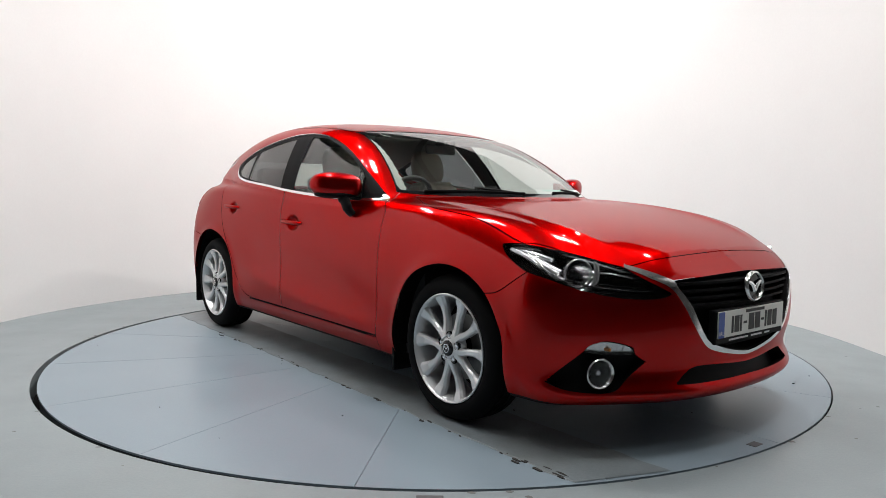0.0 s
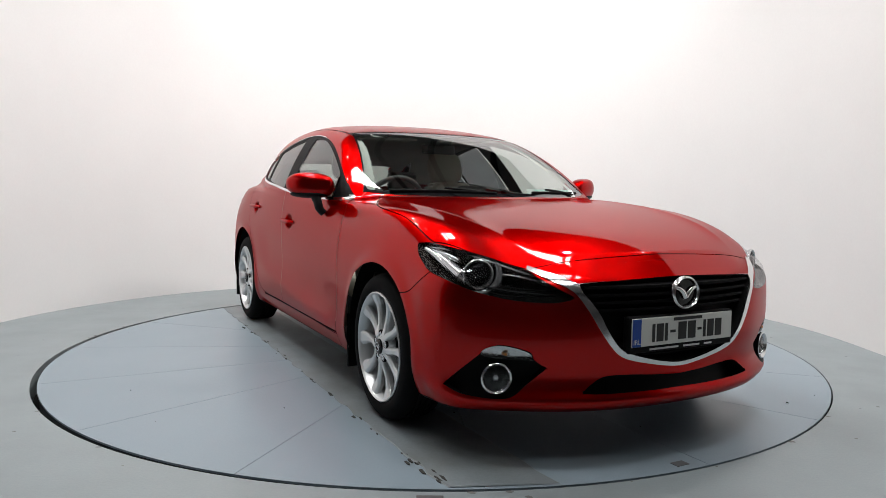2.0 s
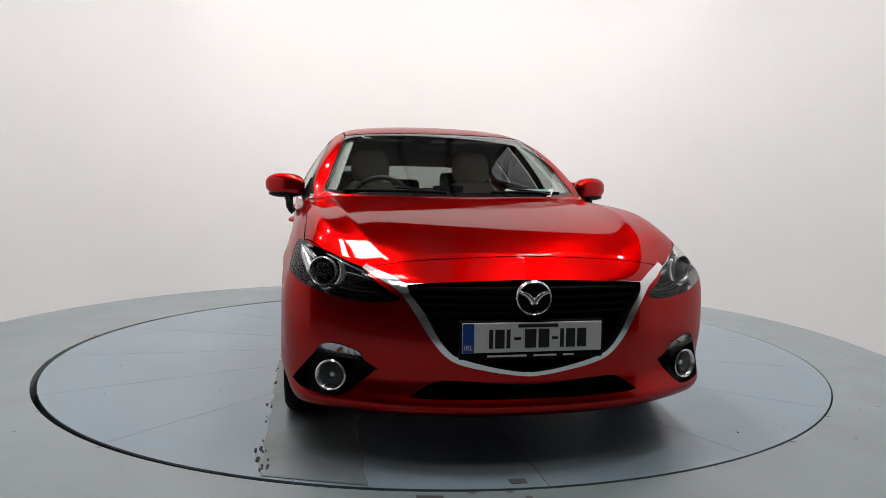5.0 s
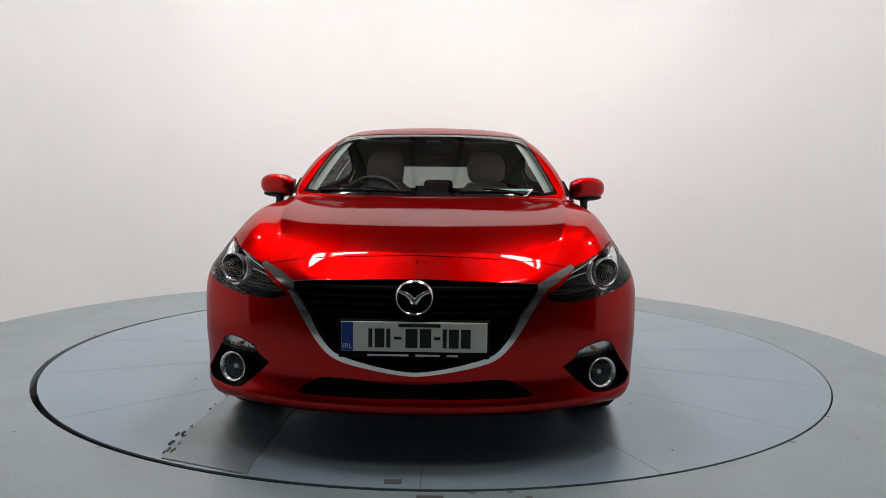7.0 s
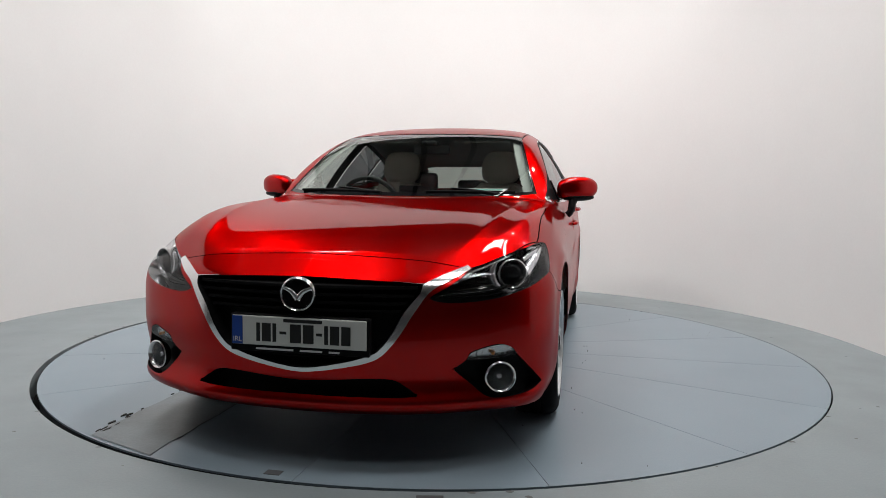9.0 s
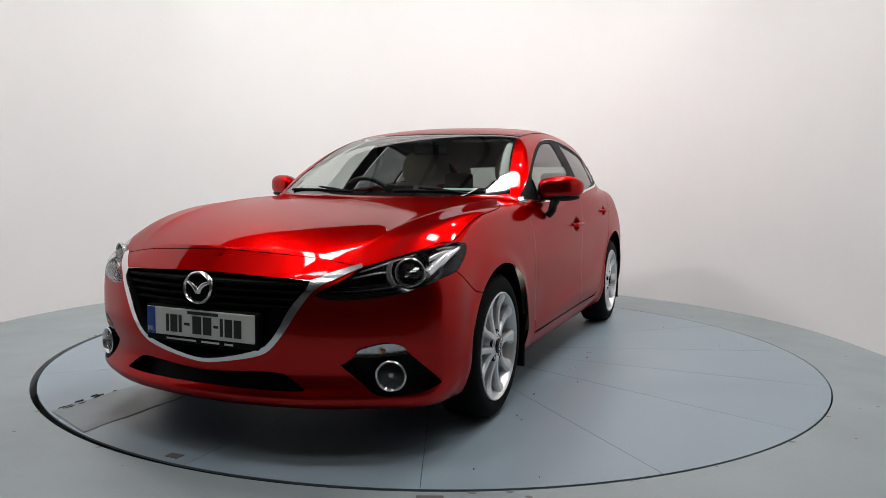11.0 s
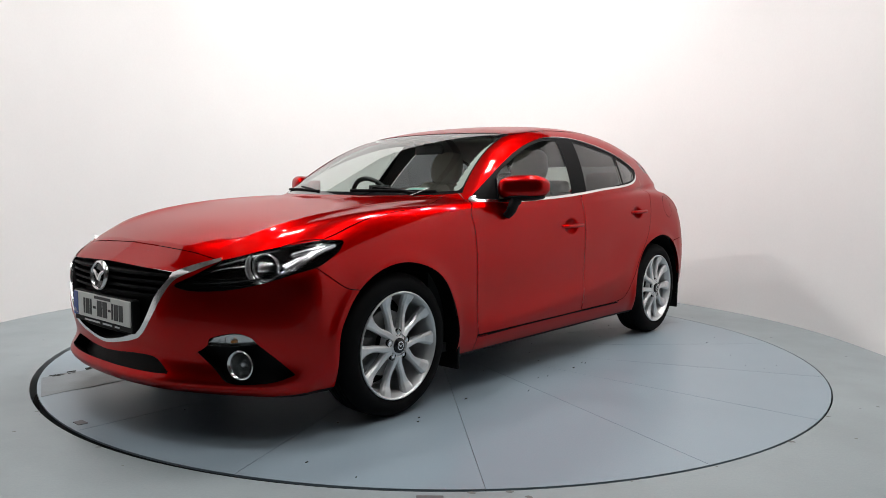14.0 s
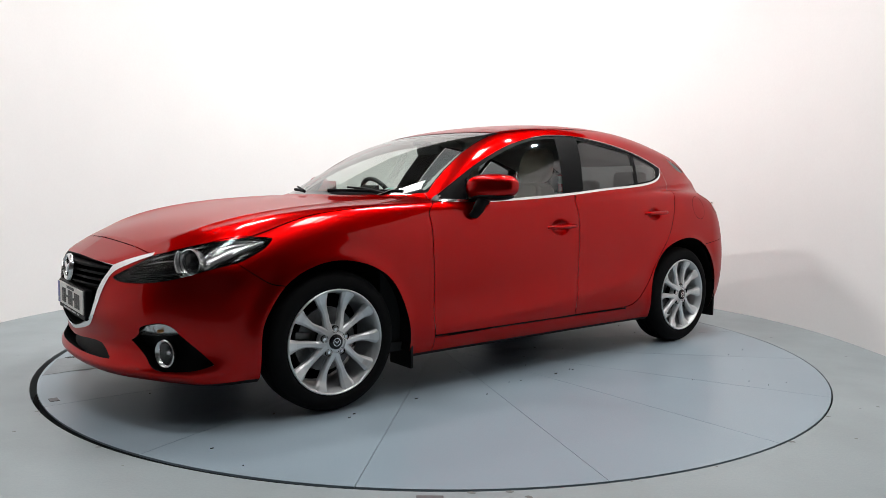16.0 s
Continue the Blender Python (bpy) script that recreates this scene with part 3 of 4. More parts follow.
pocket_edge = region([(1.050, .286, 1), (1.129, .337), (1.244, .407), (1.287, .437), (1.376, .453), (1.507, .430), (1.531, .399), (1.59, .366, 1), (1.545, .338), (1.49, .304), (1.429, .264), (1.339, .254), (1.161, .263)], "sz",
                     lambda v: np.maximum(1.7 - v[:, 0], .4 - v[:, 1]))
blinker_edge = region([(1.248, .409, 1), (1.29, .437), (1.376, .449), (1.498, .428), (1.530, .397, 1), (1.40, .398)], "sz", lambda v: np.maximum(1.7 - v[:, 0], .4 - v[:, 1]))
bumper_edge = region([(1.86, .78, 1), (1.80, .697, 1), (1.736, .651), (1.665, .607), (1.60, .594, 1), (1.45, .58, 1), (1.45, .05, 1), (2.45, .05, 1), (2.45, .85, 1)], "xz")
fender_edge = region([(.728, .985, 1)] + [(*A_LINE[0], 1)] + A_LINE[1:] + [(.785, .05, 1), (2.45, .05, 1), (2.45, 1.1, 1), (.728, 1.1, 1)], "xz", lambda v: .52 - v[:, 1])
fdoor_edge = region([(*A_LINE[0], 1)] + A_LINE[1:-1] + [(.780, .274, 1), (.485, .279), (.061, .286), (-.255, .290, 1)] + B_LINE[:-1] + [(-.245, 1.03, 1), (.5, 1.03, 1)], "xz", side_on)
rdoor_edge = region(B_LINE[::-1][1:] + [(-.255, .290, 1), (-.423, .291), (-.693, .293), (-.827, .318), (-.931, .417), (-1.008, .545), (-1.076, .628), (-1.165, .73), (-1.227, .85), (-1.278, .965), (-1.325, 1.06), (-1.305, 1.170, 1),
                                             (-1.15, 1.14, 1), (-.3, 1.06, 1), (-.25, .985, 1)], "xz", side_on)
tail_edge = region([(-1.655, 1.004, 1), (-1.78, .955), (-1.80, .905), (-1.90, .868), (-2.30, .85, 1), (-2.30, .985, 1), (-1.85, 1.02)], "xz", lambda v: .33 - v[:, 1])
hatch_edge = region([(-.1, 1.035, 1), (.40, 1.035), (.52, 1.045), (.545, 1.07), (.49, 1.19), (.45, 1.235), (-.1, 1.245, 1)], "yz", lambda v: v[:, 0] + 1.7)
garnish_edge = region([(-1.50, 1.268, 1), (-1.63, 1.222), (-1.745, 1.160, 1), (-1.66, 1.165), (-1.57, 1.205)], "xz", lambda v: .4 - v[:, 1])
rbumper_edge = region([(-1.60, .66, 1), (-1.9, .69), (-2.3, .70, 1), (-2.3, .05, 1), (-1.60, .05, 1)], "xz")
tailgate_edge = region([(-.1, .60, 1), (.45, .60), (.56, .65), (.60, .80), (.60, .95), (.585, 1.05), (.51, 1.24), (-.1, 1.262, 1)], "yz", lambda v: v[:, 0] + 1.72)
DITCH = spline([(.25, .565), (-.2, .560), (-.8, .545), (-1.4, .475), (-1.8, .41)])
SEAM_W = .0022


def cut_panels():
    v, f = solid_mesh(.0125)
    s = Skin(v, f)
    s.mark(lambda v: np.minimum(arch_front(v), arch_rear(v)), ARCH)
    s.mark(screen_edge, FRIT, [PAINTED])
    s.mark(lambda v: screen_edge(v) + .020 - .013 * ramp(v[:, 1], .50, .60) * ramp(v[:, 2], 1.0, 1.04), SCREEN_, [FRIT])
    s.mark(dlo, STRIP, [PAINTED])
    s.mark(lambda v: dlo(v) + .013 - .0095 * ramp(v[:, 2] - BELT_Z(v[:, 0]), .05, .12), TRIM, [STRIP])
    c = s.centres()
    s.label[(s.label == STRIP) & (c[:, 0] > -.1) & (c[:, 2] > BELT_Z(c[:, 0]) + .03)] = TRIM
    for level, label in ((glass_front, FGLASS), (glass_rear, RGLASS), (glass_quarter, QGLASS)):
        s.mark(level, label, [TRIM])
    s.mark(lamp_edge, LAMP, [PAINTED])
    s.mark(wing_edge, BRIGHT, [PAINTED])
    s.mark(grille_edge, GRILLE, [BRIGHT])
    s.mark(intake_edge, INTAKE, [PAINTED])
    s.mark(pocket_edge, POCKET, [PAINTED])
    s.mark(blinker_edge, BLINKER, [POCKET])
    s.mark(hood_edge, HOOD_, [PAINTED], SEAM_W, SEAM)
    s.mark(tail_edge, TAILLAMP, [PAINTED])
    s.mark(hatch_edge, HATCHGLASS, [PAINTED])
    s.mark(garnish_edge, GARNISH, [PAINTED])
    s.mark(lambda v: v[:, 2] - .203, UNDER, [PAINTED])
    s.mark(bumper_edge, BUMPER, [PAINTED], SEAM_W, SEAM)
    s.mark(fdoor_edge, FDOOR, [PAINTED], SEAM_W, SEAM)
    s.mark(rdoor_edge, RDOOR, [PAINTED], SEAM_W, SEAM)
    s.mark(fender_edge, FENDER, [PAINTED], SEAM_W * .8, SEAM)
    s.mark(rbumper_edge, RBUMPER, [PAINTED], SEAM_W, SEAM)
    s.mark(tailgate_edge, TAILGATE, [PAINTED], SEAM_W, SEAM)
    s.mark(lambda v: np.maximum(np.maximum(np.abs(v[:, 2] - .284) - .0055, .6 - v[:, 1]), np.maximum(v[:, 0] - .79, -.74 - v[:, 0])), SEAM, [PAINTED, FDOOR, RDOOR])
    s.mark(lambda v: np.maximum(np.abs(v[:, 1] - DITCH(v[:, 0])) - .005, np.maximum(v[:, 0] - .16, 1.18 - v[:, 2])), SEAM, [PAINTED])
    return s


skin = cut_panels()
NORMALS = gradient(skin.v)
NORMALS /= np.maximum(np.linalg.norm(NORMALS, axis=1), 1e-6)[:, None]


def panel(name, labels, mat, parent, half="both", inward=0.0, skirt=0.0, label="", keep=None, back=None):
    """A mesh of the triangles with these labels, moved inward along the normals, with a rim of depth skirt at its border.
    half: both sides in one mesh, or 1 (left), -1 (right). back: a second sheet that far behind, closed by the rim."""
    use = np.isin(skin.label, labels)
    if keep is not None:
        use &= keep(skin.centres())
    f = skin.f[use]
    ids, f = np.unique(f, return_inverse=True)
    f = f.reshape(-1, 3)
    n = NORMALS[ids]
    v = skin.v[ids] - inward * n
    if skirt:
        e = np.concatenate([f[:, [0, 1]], f[:, [1, 2]], f[:, [2, 0]]])
        have = set(map(tuple, e.tolist()))
        rim = np.array([(a, b) for a, b in e.tolist() if (b, a) not in have and not (abs(v[a, 1]) < 1e-5 and abs(v[b, 1]) < 1e-5)], int)
        # the rim has points of its own, so that the edge stays crisp
        k = len(v)
        used, where = np.unique(rim, return_inverse=True)
        where = where.reshape(-1, 2)
        out = np.zeros((len(used), 3))
        across = np.cross(v[rim[:, 1]] - v[rim[:, 0]], n[rim[:, 0]]) * np.sign(-skirt)
        for j in (0, 1):
            np.add.at(out, where[:, j], across)
        out /= np.maximum(np.linalg.norm(out, axis=1), 1e-9)[:, None]
        m = len(used)
        v = np.concatenate([v, v[used], v[used] + skirt * n[used]])
        n = np.concatenate([n, out, out])
        f = np.concatenate([f, np.stack([where[:, 1], where[:, 0], where[:, 0] + m], 1) + k, np.stack([where[:, 1], where[:, 0] + m, where[:, 1] + m], 1) + k])
    if half == "both":
        k = len(v)
        v, n, f = np.concatenate([v, v * (1, -1, 1)]), np.concatenate([n, n * (1, -1, 1)]), np.concatenate([f, f[:, ::-1] + k])
    elif half < 0:
        v, n, f = v * (1, -1, 1), n * (1, -1, 1), f[:, ::-1]
    me = bpy.data.meshes.new(name)
    me.vertices.add(len(v))
    me.vertices.foreach_set("co", v.ravel())
    me.loops.add(3 * len(f))
    me.loops.foreach_set("vertex_index", f.ravel())
    me.polygons.add(len(f))
    me.polygons.foreach_set("loop_start", np.arange(0, 3 * len(f), 3))
    me.update()
    me.validate()
    me.materials.append(mat)
    me.shade_smooth()
    me.normals_split_custom_set_from_vertices([tuple(q) for q in n])
    ob = new(name, me)
    ob.parent = parent
    return tagged(ob, label)


body = panel("body", [PAINTED], PAINT, car)
hood = panel("hood", [HOOD_], PAINT, car)
bumper = panel("front_bumper", [BUMPER], PAINT, car, skirt=0)
panel("rear_bumper", [RBUMPER], PAINT, car)
tailgate = panel("tailgate", [TAILGATE], PAINT, car)
panel("rear_window", [HATCHGLASS], REARGLASS, tailgate, inward=.003, label="tinted rear glass")
panel("panel_gap", [SEAM], PIT, car, inward=.006, label="dark gap between panels")
panel("underbody", [UNDER], BLACK, car, inward=.004, label="black plastic underbody")
screen = panel("windscreen", [SCREEN_], PANE, car, inward=.003, label="clear laminated windscreen")
panel("windscreen_border", [FRIT], GLOSS, car, inward=.0025, label="black glass border")
DOORS = {}
for side in (1, -1):
    panel("front_fender", [FENDER], PAINT, car, side)
    front, rear = panel("front_door", [FDOOR], PAINT, car, side), panel("rear_door", [RDOOR], PAINT, car, side)
    DOORS[side] = (front, rear)
    panel("window_trim", [TRIM], TRIMBLACK, car, side, inward=.003, label="satin black window surround")
    panel("window_strip", [STRIP], CHROME, car, side, inward=-.003, skirt=-.005, label="bright chrome window strip")
    panel("window_glass", [FGLASS], PANE, front, side, inward=.007, label="clear door glass")
    panel("window_glass", [RGLASS], TINT, rear, side, inward=.007, label="dark tinted door glass")
    panel("quarter_glass", [QGLASS], TINT, car, side, inward=.007, label="dark tinted quarter glass")
    panel("tail_lamp", [TAILLAMP], REDGLASS, car, side, inward=-.004, skirt=-.006, label="red tail lamp lens")
    panel("spoiler_garnish", [GARNISH], GLOSS, car, side, inward=.002)


# ---- wheels ----
def spoke(bm, angle, twist0, twist1):
    """One tapered, ridged spoke from the hub to the rim, in the wheel's plane (axis z, outer face up)."""
    rows = []
    for k in range(9):
        q = k / 8
        r = .050 + .182 * q
        a = angle + math.radians(twist0 + (twist1 - twist0) * min(q / .42, 1) ** .8)
        w = .0205 - .0055 * math.sin(math.pi * min(q / .85, 1)) + .0165 * (max(q - .5, 0) / .5) ** 1.7
        top = -.012 - .014 * math.sin(math.pi * q * .9) + (.006 * q if q > .8 else 0)
        deep = .034 - .010 * q
        c, s = math.cos(a), math.sin(a)
        row = []
        for o, h in ((-w, top - deep), (-w, top - .009), (-w * .55, top), (w * .55, top), (w, top - .009), (w, top - deep)):
            row.append(bm.verts.new((r * c - o * s, r * s + o * c, h)))
        rows.append(row)
    for a, b in zip(rows[:-1], rows[1:]):
        for k in range(5):
            bm.faces.new((a[k], b[k], b[k + 1], a[k + 1]))
        bm.faces.new((a[5], b[5], b[0], a[0]))
    bm.faces.new(rows[0]), bm.faces.new(rows[-1][::-1])


def wheel():
    """A wheel about the z axis, outer face up, its mid-plane at z = -0.1."""
    root = new("wheel")
    root.parent = car
    tyre = bmesh.new()
    prof = [(.236, -.018), (.243, -.006), (.262, -.001), (.285, -.003), (.302, -.012), (.313, -.024), (.3195, -.038), (.322, -.06)]
    grooves = []
    for g in (-.068, -.092, -.118, -.142):
        grooves += [(.322, g + .0045), (.315, g + .004), (.315, g - .004), (.322, g - .0045)]
    prof += grooves + [(.3195, -.172), (.313, -.188), (.29, -.203), (.25, -.206), (.236, -.195)]
    lathe(tyre, prof, 96, closed=True)
    t = part("tyre", tyre, RUBBER, root, "black low-profile tyre", True)
    rim = bmesh.new()
    lathe(rim, [(.241, -.012), (.2405, -.004), (.2365, -.001), (.232, -.004), (.229, -.014), (.222, -.03), (.218, -.05), (.212, -.12), (.215, -.18), (.238, -.198), (.241, -.190), (.236, -.175), (.22, -.12), (.226, -.05), (.236, -.02)], 96, closed=True)
    r = part("rim", rim, ALLOY, root, "silver alloy rim", True)
    for k in range(5):
        for sgn in (-1, 1):
            bm = bmesh.new()
            spoke(bm, math.radians(90 + 72 * k), 30 * sgn, 18 * sgn)
            bmesh.ops.recalc_face_normals(bm, faces=bm.faces[:])
            bmesh.ops.bevel(bm, geom=bm.edges[:], offset=.0016, segments=1, affect="EDGES")
            part("spoke", bm, ALLOY, root)
    hub = bmesh.new()
    lathe(hub, [(.074, -.060), (.074, -.028), (.070, -.023), (.048, -.018), (.034, -.014), (.031, -.017), (.0, -.017)], 60)
    part("hub", hub, ALLOY, root, smooth=True)
    cap = bmesh.new()
    lathe(cap, [(.034, -.019), (.034, -.008), (.031, -.005), (.0, -.004)], 40)
    part("centre_cap", cap, GLOSS, root, "black centre cap", True)
    mark = bmesh.new()
    lathe(mark, [(.019, -.0045), (.019, -.0015), (.0155, -.0015), (.0155, -.0045)], 32, closed=True)
    for sgn in (-1, 1):
        box(mark, (0, -.0018, -.0045), (.016, .0018, -.0015), pose(0, -.005, 0, 0, 0, 90 + 42 * sgn))
    part("cap_mark", mark, CHROME, root)
    for k in range(5):
        a = math.radians(90 + 72 * k)
        x, y = .057 * math.cos(a), .057 * math.sin(a)
        well = bmesh.new()
        lathe(well, [(.0175, -.0265), (.0175, -.0165), (.0155, -.0155), (.0145, -.0265)], 24, pose(x, y, 0), closed=True)
        lathe(well, [(.0150, -.026), (.0, -.0255)], 24, pose(x, y, 0))
        part("lug_hole", well, BLACK, root)
        nut = bmesh.new()
        lathe(nut, [(.0098, -.026), (.0098, -.0175), (.0078, -.0155), (.0, -.0155)], 6, pose(x, y, 0))
        part("wheel_nut", nut, CHROME, root)
    brake = bmesh.new()
    lathe(brake, [(.06, -.10), (.148, -.10), (.148, -.122), (.06, -.122)], 64, closed=True)
    part("brake_disc", brake, DISCSTEEL, root, "grey steel brake disc", True)
    cal = bmesh.new()
    for k in range(5):
        box(cal, (.095, -.022, -.135), (.168, .022, -.085), pose(0, 0, 0, 0, 0, 170 + 11 * k), .004)
    part("caliper", cal, DISCSTEEL, root)
    barrel = bmesh.new()
    lathe(barrel, [(.205, -.19), (.0, -.19)], 48)
    part("back_plate", barrel, PIT, root)
    return root


first_wheel = wheel()
FACE = .889
first_wheel.matrix_basis = pose(1.35, FACE, .322, -90) @ pose(0, 0, 0, 0, 0, 180)
copy_thing(first_wheel, pose(-1.35, FACE, .322, -90) @ pose(0, 0, 0, 0, 0, 180))
copy_thing(first_wheel, pose(1.35, -FACE, .322, 90))
copy_thing(first_wheel, pose(-1.35, -FACE, .322, 90))


def wheel_well(x, sgn, rmax):
    """Black liner of a wheel arch: a bent sheet over the tyre and its inner wall."""
    bm = bmesh.new()
    prev = None
    for k in range(25):
        a = math.radians(-14 + 208 * k / 24)
        p = [bm.verts.new((x + rmax * math.cos(a), sgn * y, max(.322 + rmax * math.sin(a), .20))) for y in (.50, .862)]
        if prev:
            bm.faces.new((prev[0], prev[1], p[1], p[0]))
        prev = p
    c = bm.verts.new((x, sgn * .50, .30))
    for e in [e for e in bm.edges if all(abs(abs(q.co.y) - .50) < 1e-4 for q in e.verts)]:
        bm.faces.new((e.verts[0], e.verts[1], c))
    part("wheel_arch_liner", bm, PIT, car, "black wheel arch liner")
    flap = bmesh.new()
    fx = x - rmax - .005
    box(flap, (fx - .008, sgn * .872 - (.18 if sgn > 0 else 0), .135), (fx + .010, sgn * .872 + (.18 if sgn < 0 else 0), .40), bevel=.005)
    part("mud_flap", flap, BLACK, car, "black rubber mud flap")


for sgn in (1, -1):
    wheel_well(1.33, sgn, .405)
    wheel_well(-1.355, sgn, .405)


# ---- front of the car ----
def sweep(bm, pts, radii, seg=10, flat=1.0, up=(0, 0, 1)):
    """A round bar along a line of points; radii one or one for each point; flat squeezes it along up."""
    pts = [Vector(p) for p in pts]
    if not hasattr(radii, "__len__"):
        radii = [radii] * len(pts)
    rows = []
    for i, p in enumerate(pts):
        d = (pts[min(i + 1, len(pts) - 1)] - pts[max(i - 1, 0)]).normalized()
        a = d.cross(Vector(up))
        a = a.normalized() if a.length > 1e-4 else Vector((1, 0, 0))
        b = a.cross(d).normalized()
        rows.append([bm.verts.new(p + float(radii[i]) * (math.cos(2 * math.pi * k / seg) * a + flat * math.sin(2 * math.pi * k / seg) * b)) for k in range(seg)])
    for r0, r1 in zip(rows[:-1], rows[1:]):
        for k in range(seg):
            bm.faces.new((r0[k], r0[(k + 1) % seg], r1[(k + 1) % seg], r1[k]))
    bm.faces.new(rows[0][::-1]), bm.faces.new(rows[-1])
    return bm


def smooth_line(pts, per=6):
    """Points of a smooth line through pts in space."""
    p = np.array(pts, float)
    u = np.arange(len(p))
    q = np.linspace(0, len(p) - 1, per * (len(p) - 1) + 1)
    return np.stack([spline(list(zip(u, p[:, i])))(q) for i in range(3)], 1)


def facing(place, way, turn=0):
    """A pose whose z axis points along way."""
    return Matrix.Translation(place) @ Vector(way).to_track_quat("Z", "Y").to_matrix().to_4x4() @ pose(0, 0, 0, 0, 0, turn)


grille = panel("grille", [GRILLE], BLACK, car, inward=.060, skirt=.060, label="black slatted grille")
panel("grille_wing", [BRIGHT], CHROME, car, inward=-.004, skirt=-.010, label="polished chrome grille surround")
panel("lower_intake", [INTAKE], BLACK, car, inward=.06, skirt=.06, label="black lower air intake")
HALF = spline([(.39, .13), (.424, .25), (.455, .295), (.507, .332), (.575, .368), (.645, .42), (.675, .43)])
for z in (.662, .634, .606, .578, .440, .412):
    bm = bmesh.new()
    w = float(HALF(z)) - .006
    row = []
    for k in range(25):
        y = -w + 2 * w * k / 24
        x = float(NOSE(abs(y))) - .018
        row.append([bm.verts.new((x + dx, y, z + dz)) for dx, dz in ((-.045, -.004), (-.004, -.008), (0, -.004), (-.002, .004), (-.045, .008))])
    for a, b in zip(row[:-1], row[1:]):
        for k in range(5):
            bm.faces.new((a[k], b[k], b[(k + 1) % 5], a[(k + 1) % 5]))
    bmesh.ops.recalc_face_normals(bm, faces=bm.faces[:])
    part("slat", bm, TRIMBLACK, grille)
# emblem: a plain oval ring with a wing-like bend in it
emblem = bmesh.new()
oval = [(2.270 - .004 * math.sin(a), .062 * math.cos(a), .633 + .056 * math.sin(a)) for a in np.linspace(0, 2 * math.pi, 49)[:-1]]
rows = []
for k in range(48):
    p, c = Vector(oval[k]), Vector((2.268, 0, .633))
    out = (p - c).normalized()
    rows.append([emblem.verts.new(p + o * out + Vector((d, 0, 0))) for o, d in ((.006, -.012), (.006, 0), (0, .006), (-.006, 0), (-.006, -.012))])
for a, b in zip(rows, rows[1:] + rows[:1]):
    for k in range(4):
        emblem.faces.new((a[k], b[k], b[k + 1], a[k + 1]))
for sgn in (1, -1):
    line = smooth_line([(2.268, 0, .615), (2.270, sgn * .018, .638), (2.269, sgn * .038, .650), (2.266, sgn * .058, .655)])
    sweep(emblem, line, list(np.linspace(.011, .005, len(line))), 8, .7, (1, 0, 0))
bmesh.ops.recalc_face_normals(emblem, faces=emblem.faces[:])
emblem.transform(Matrix.Translation((-.007, 0, 0)))
badge = part("emblem", emblem, CHROME, car, "chrome oval badge", True)
back = bmesh.new()
lathe(back, [(.058, -.012), (.058, -.004), (.0, -.003)], 40, facing((2.259, 0, .633), (1, 0, 0)))
part("emblem_backing", back, GLOSS, badge)

# number plate on its holder, its writing as plain bars
plate = part("number_plate", box(bmesh.new(), (2.268, -.256, .441), (2.275, .256, .547), bevel=.003), WHITEP, car, "white number plate with a blue end band")
part("plate_holder", box(bmesh.new(), (2.235, -.266, .416), (2.2685, .266, .553), bevel=.006), BLACK, plate)
part("blue_band", box(bmesh.new(), (2.2752, -.2545, .4425), (2.2764, -.214, .5455)), BLUEP, plate)
plate.location = (-.017, 0, 0)
letters = bpy.data.curves.new("country_letters", "FONT")
letters.body, letters.size, letters.align_x = "IRL", .026, "CENTER"
ob = new("country_letters", letters)
ob.data.materials.append(PALEINK)
ob.parent, ob.matrix_basis = plate, pose(2.2772, -.234, .452, 90, 0, 90)


def bars(name, mat, parent, x, spans, z0, z1):
    for y0, y1 in spans:
        part(name, box(bmesh.new(), (x, y0, z0), (x + .0012, y1, z1)), mat, parent)


bars("plate_bar", INK, plate, 2.2752, [(-.160, -.146), (-.138, -.104), (-.097, -.083), (-.030, .012), (.020, .060), (.100, .114), (.122, .156), (.164, .198)], .456, .523)
bars("plate_bar", INK, plate, 2.2752, [(-.070, -.044), (.070, .092)], .485, .495)
bars("plate_bar", INK, plate, 2.2752, [(-.055, .092)], .529, .541)
bars("holder_bar", PALEINK, plate, 2.2687, [(-.165, -.02), (.005, .090), (.115, .155)], .424, .431)


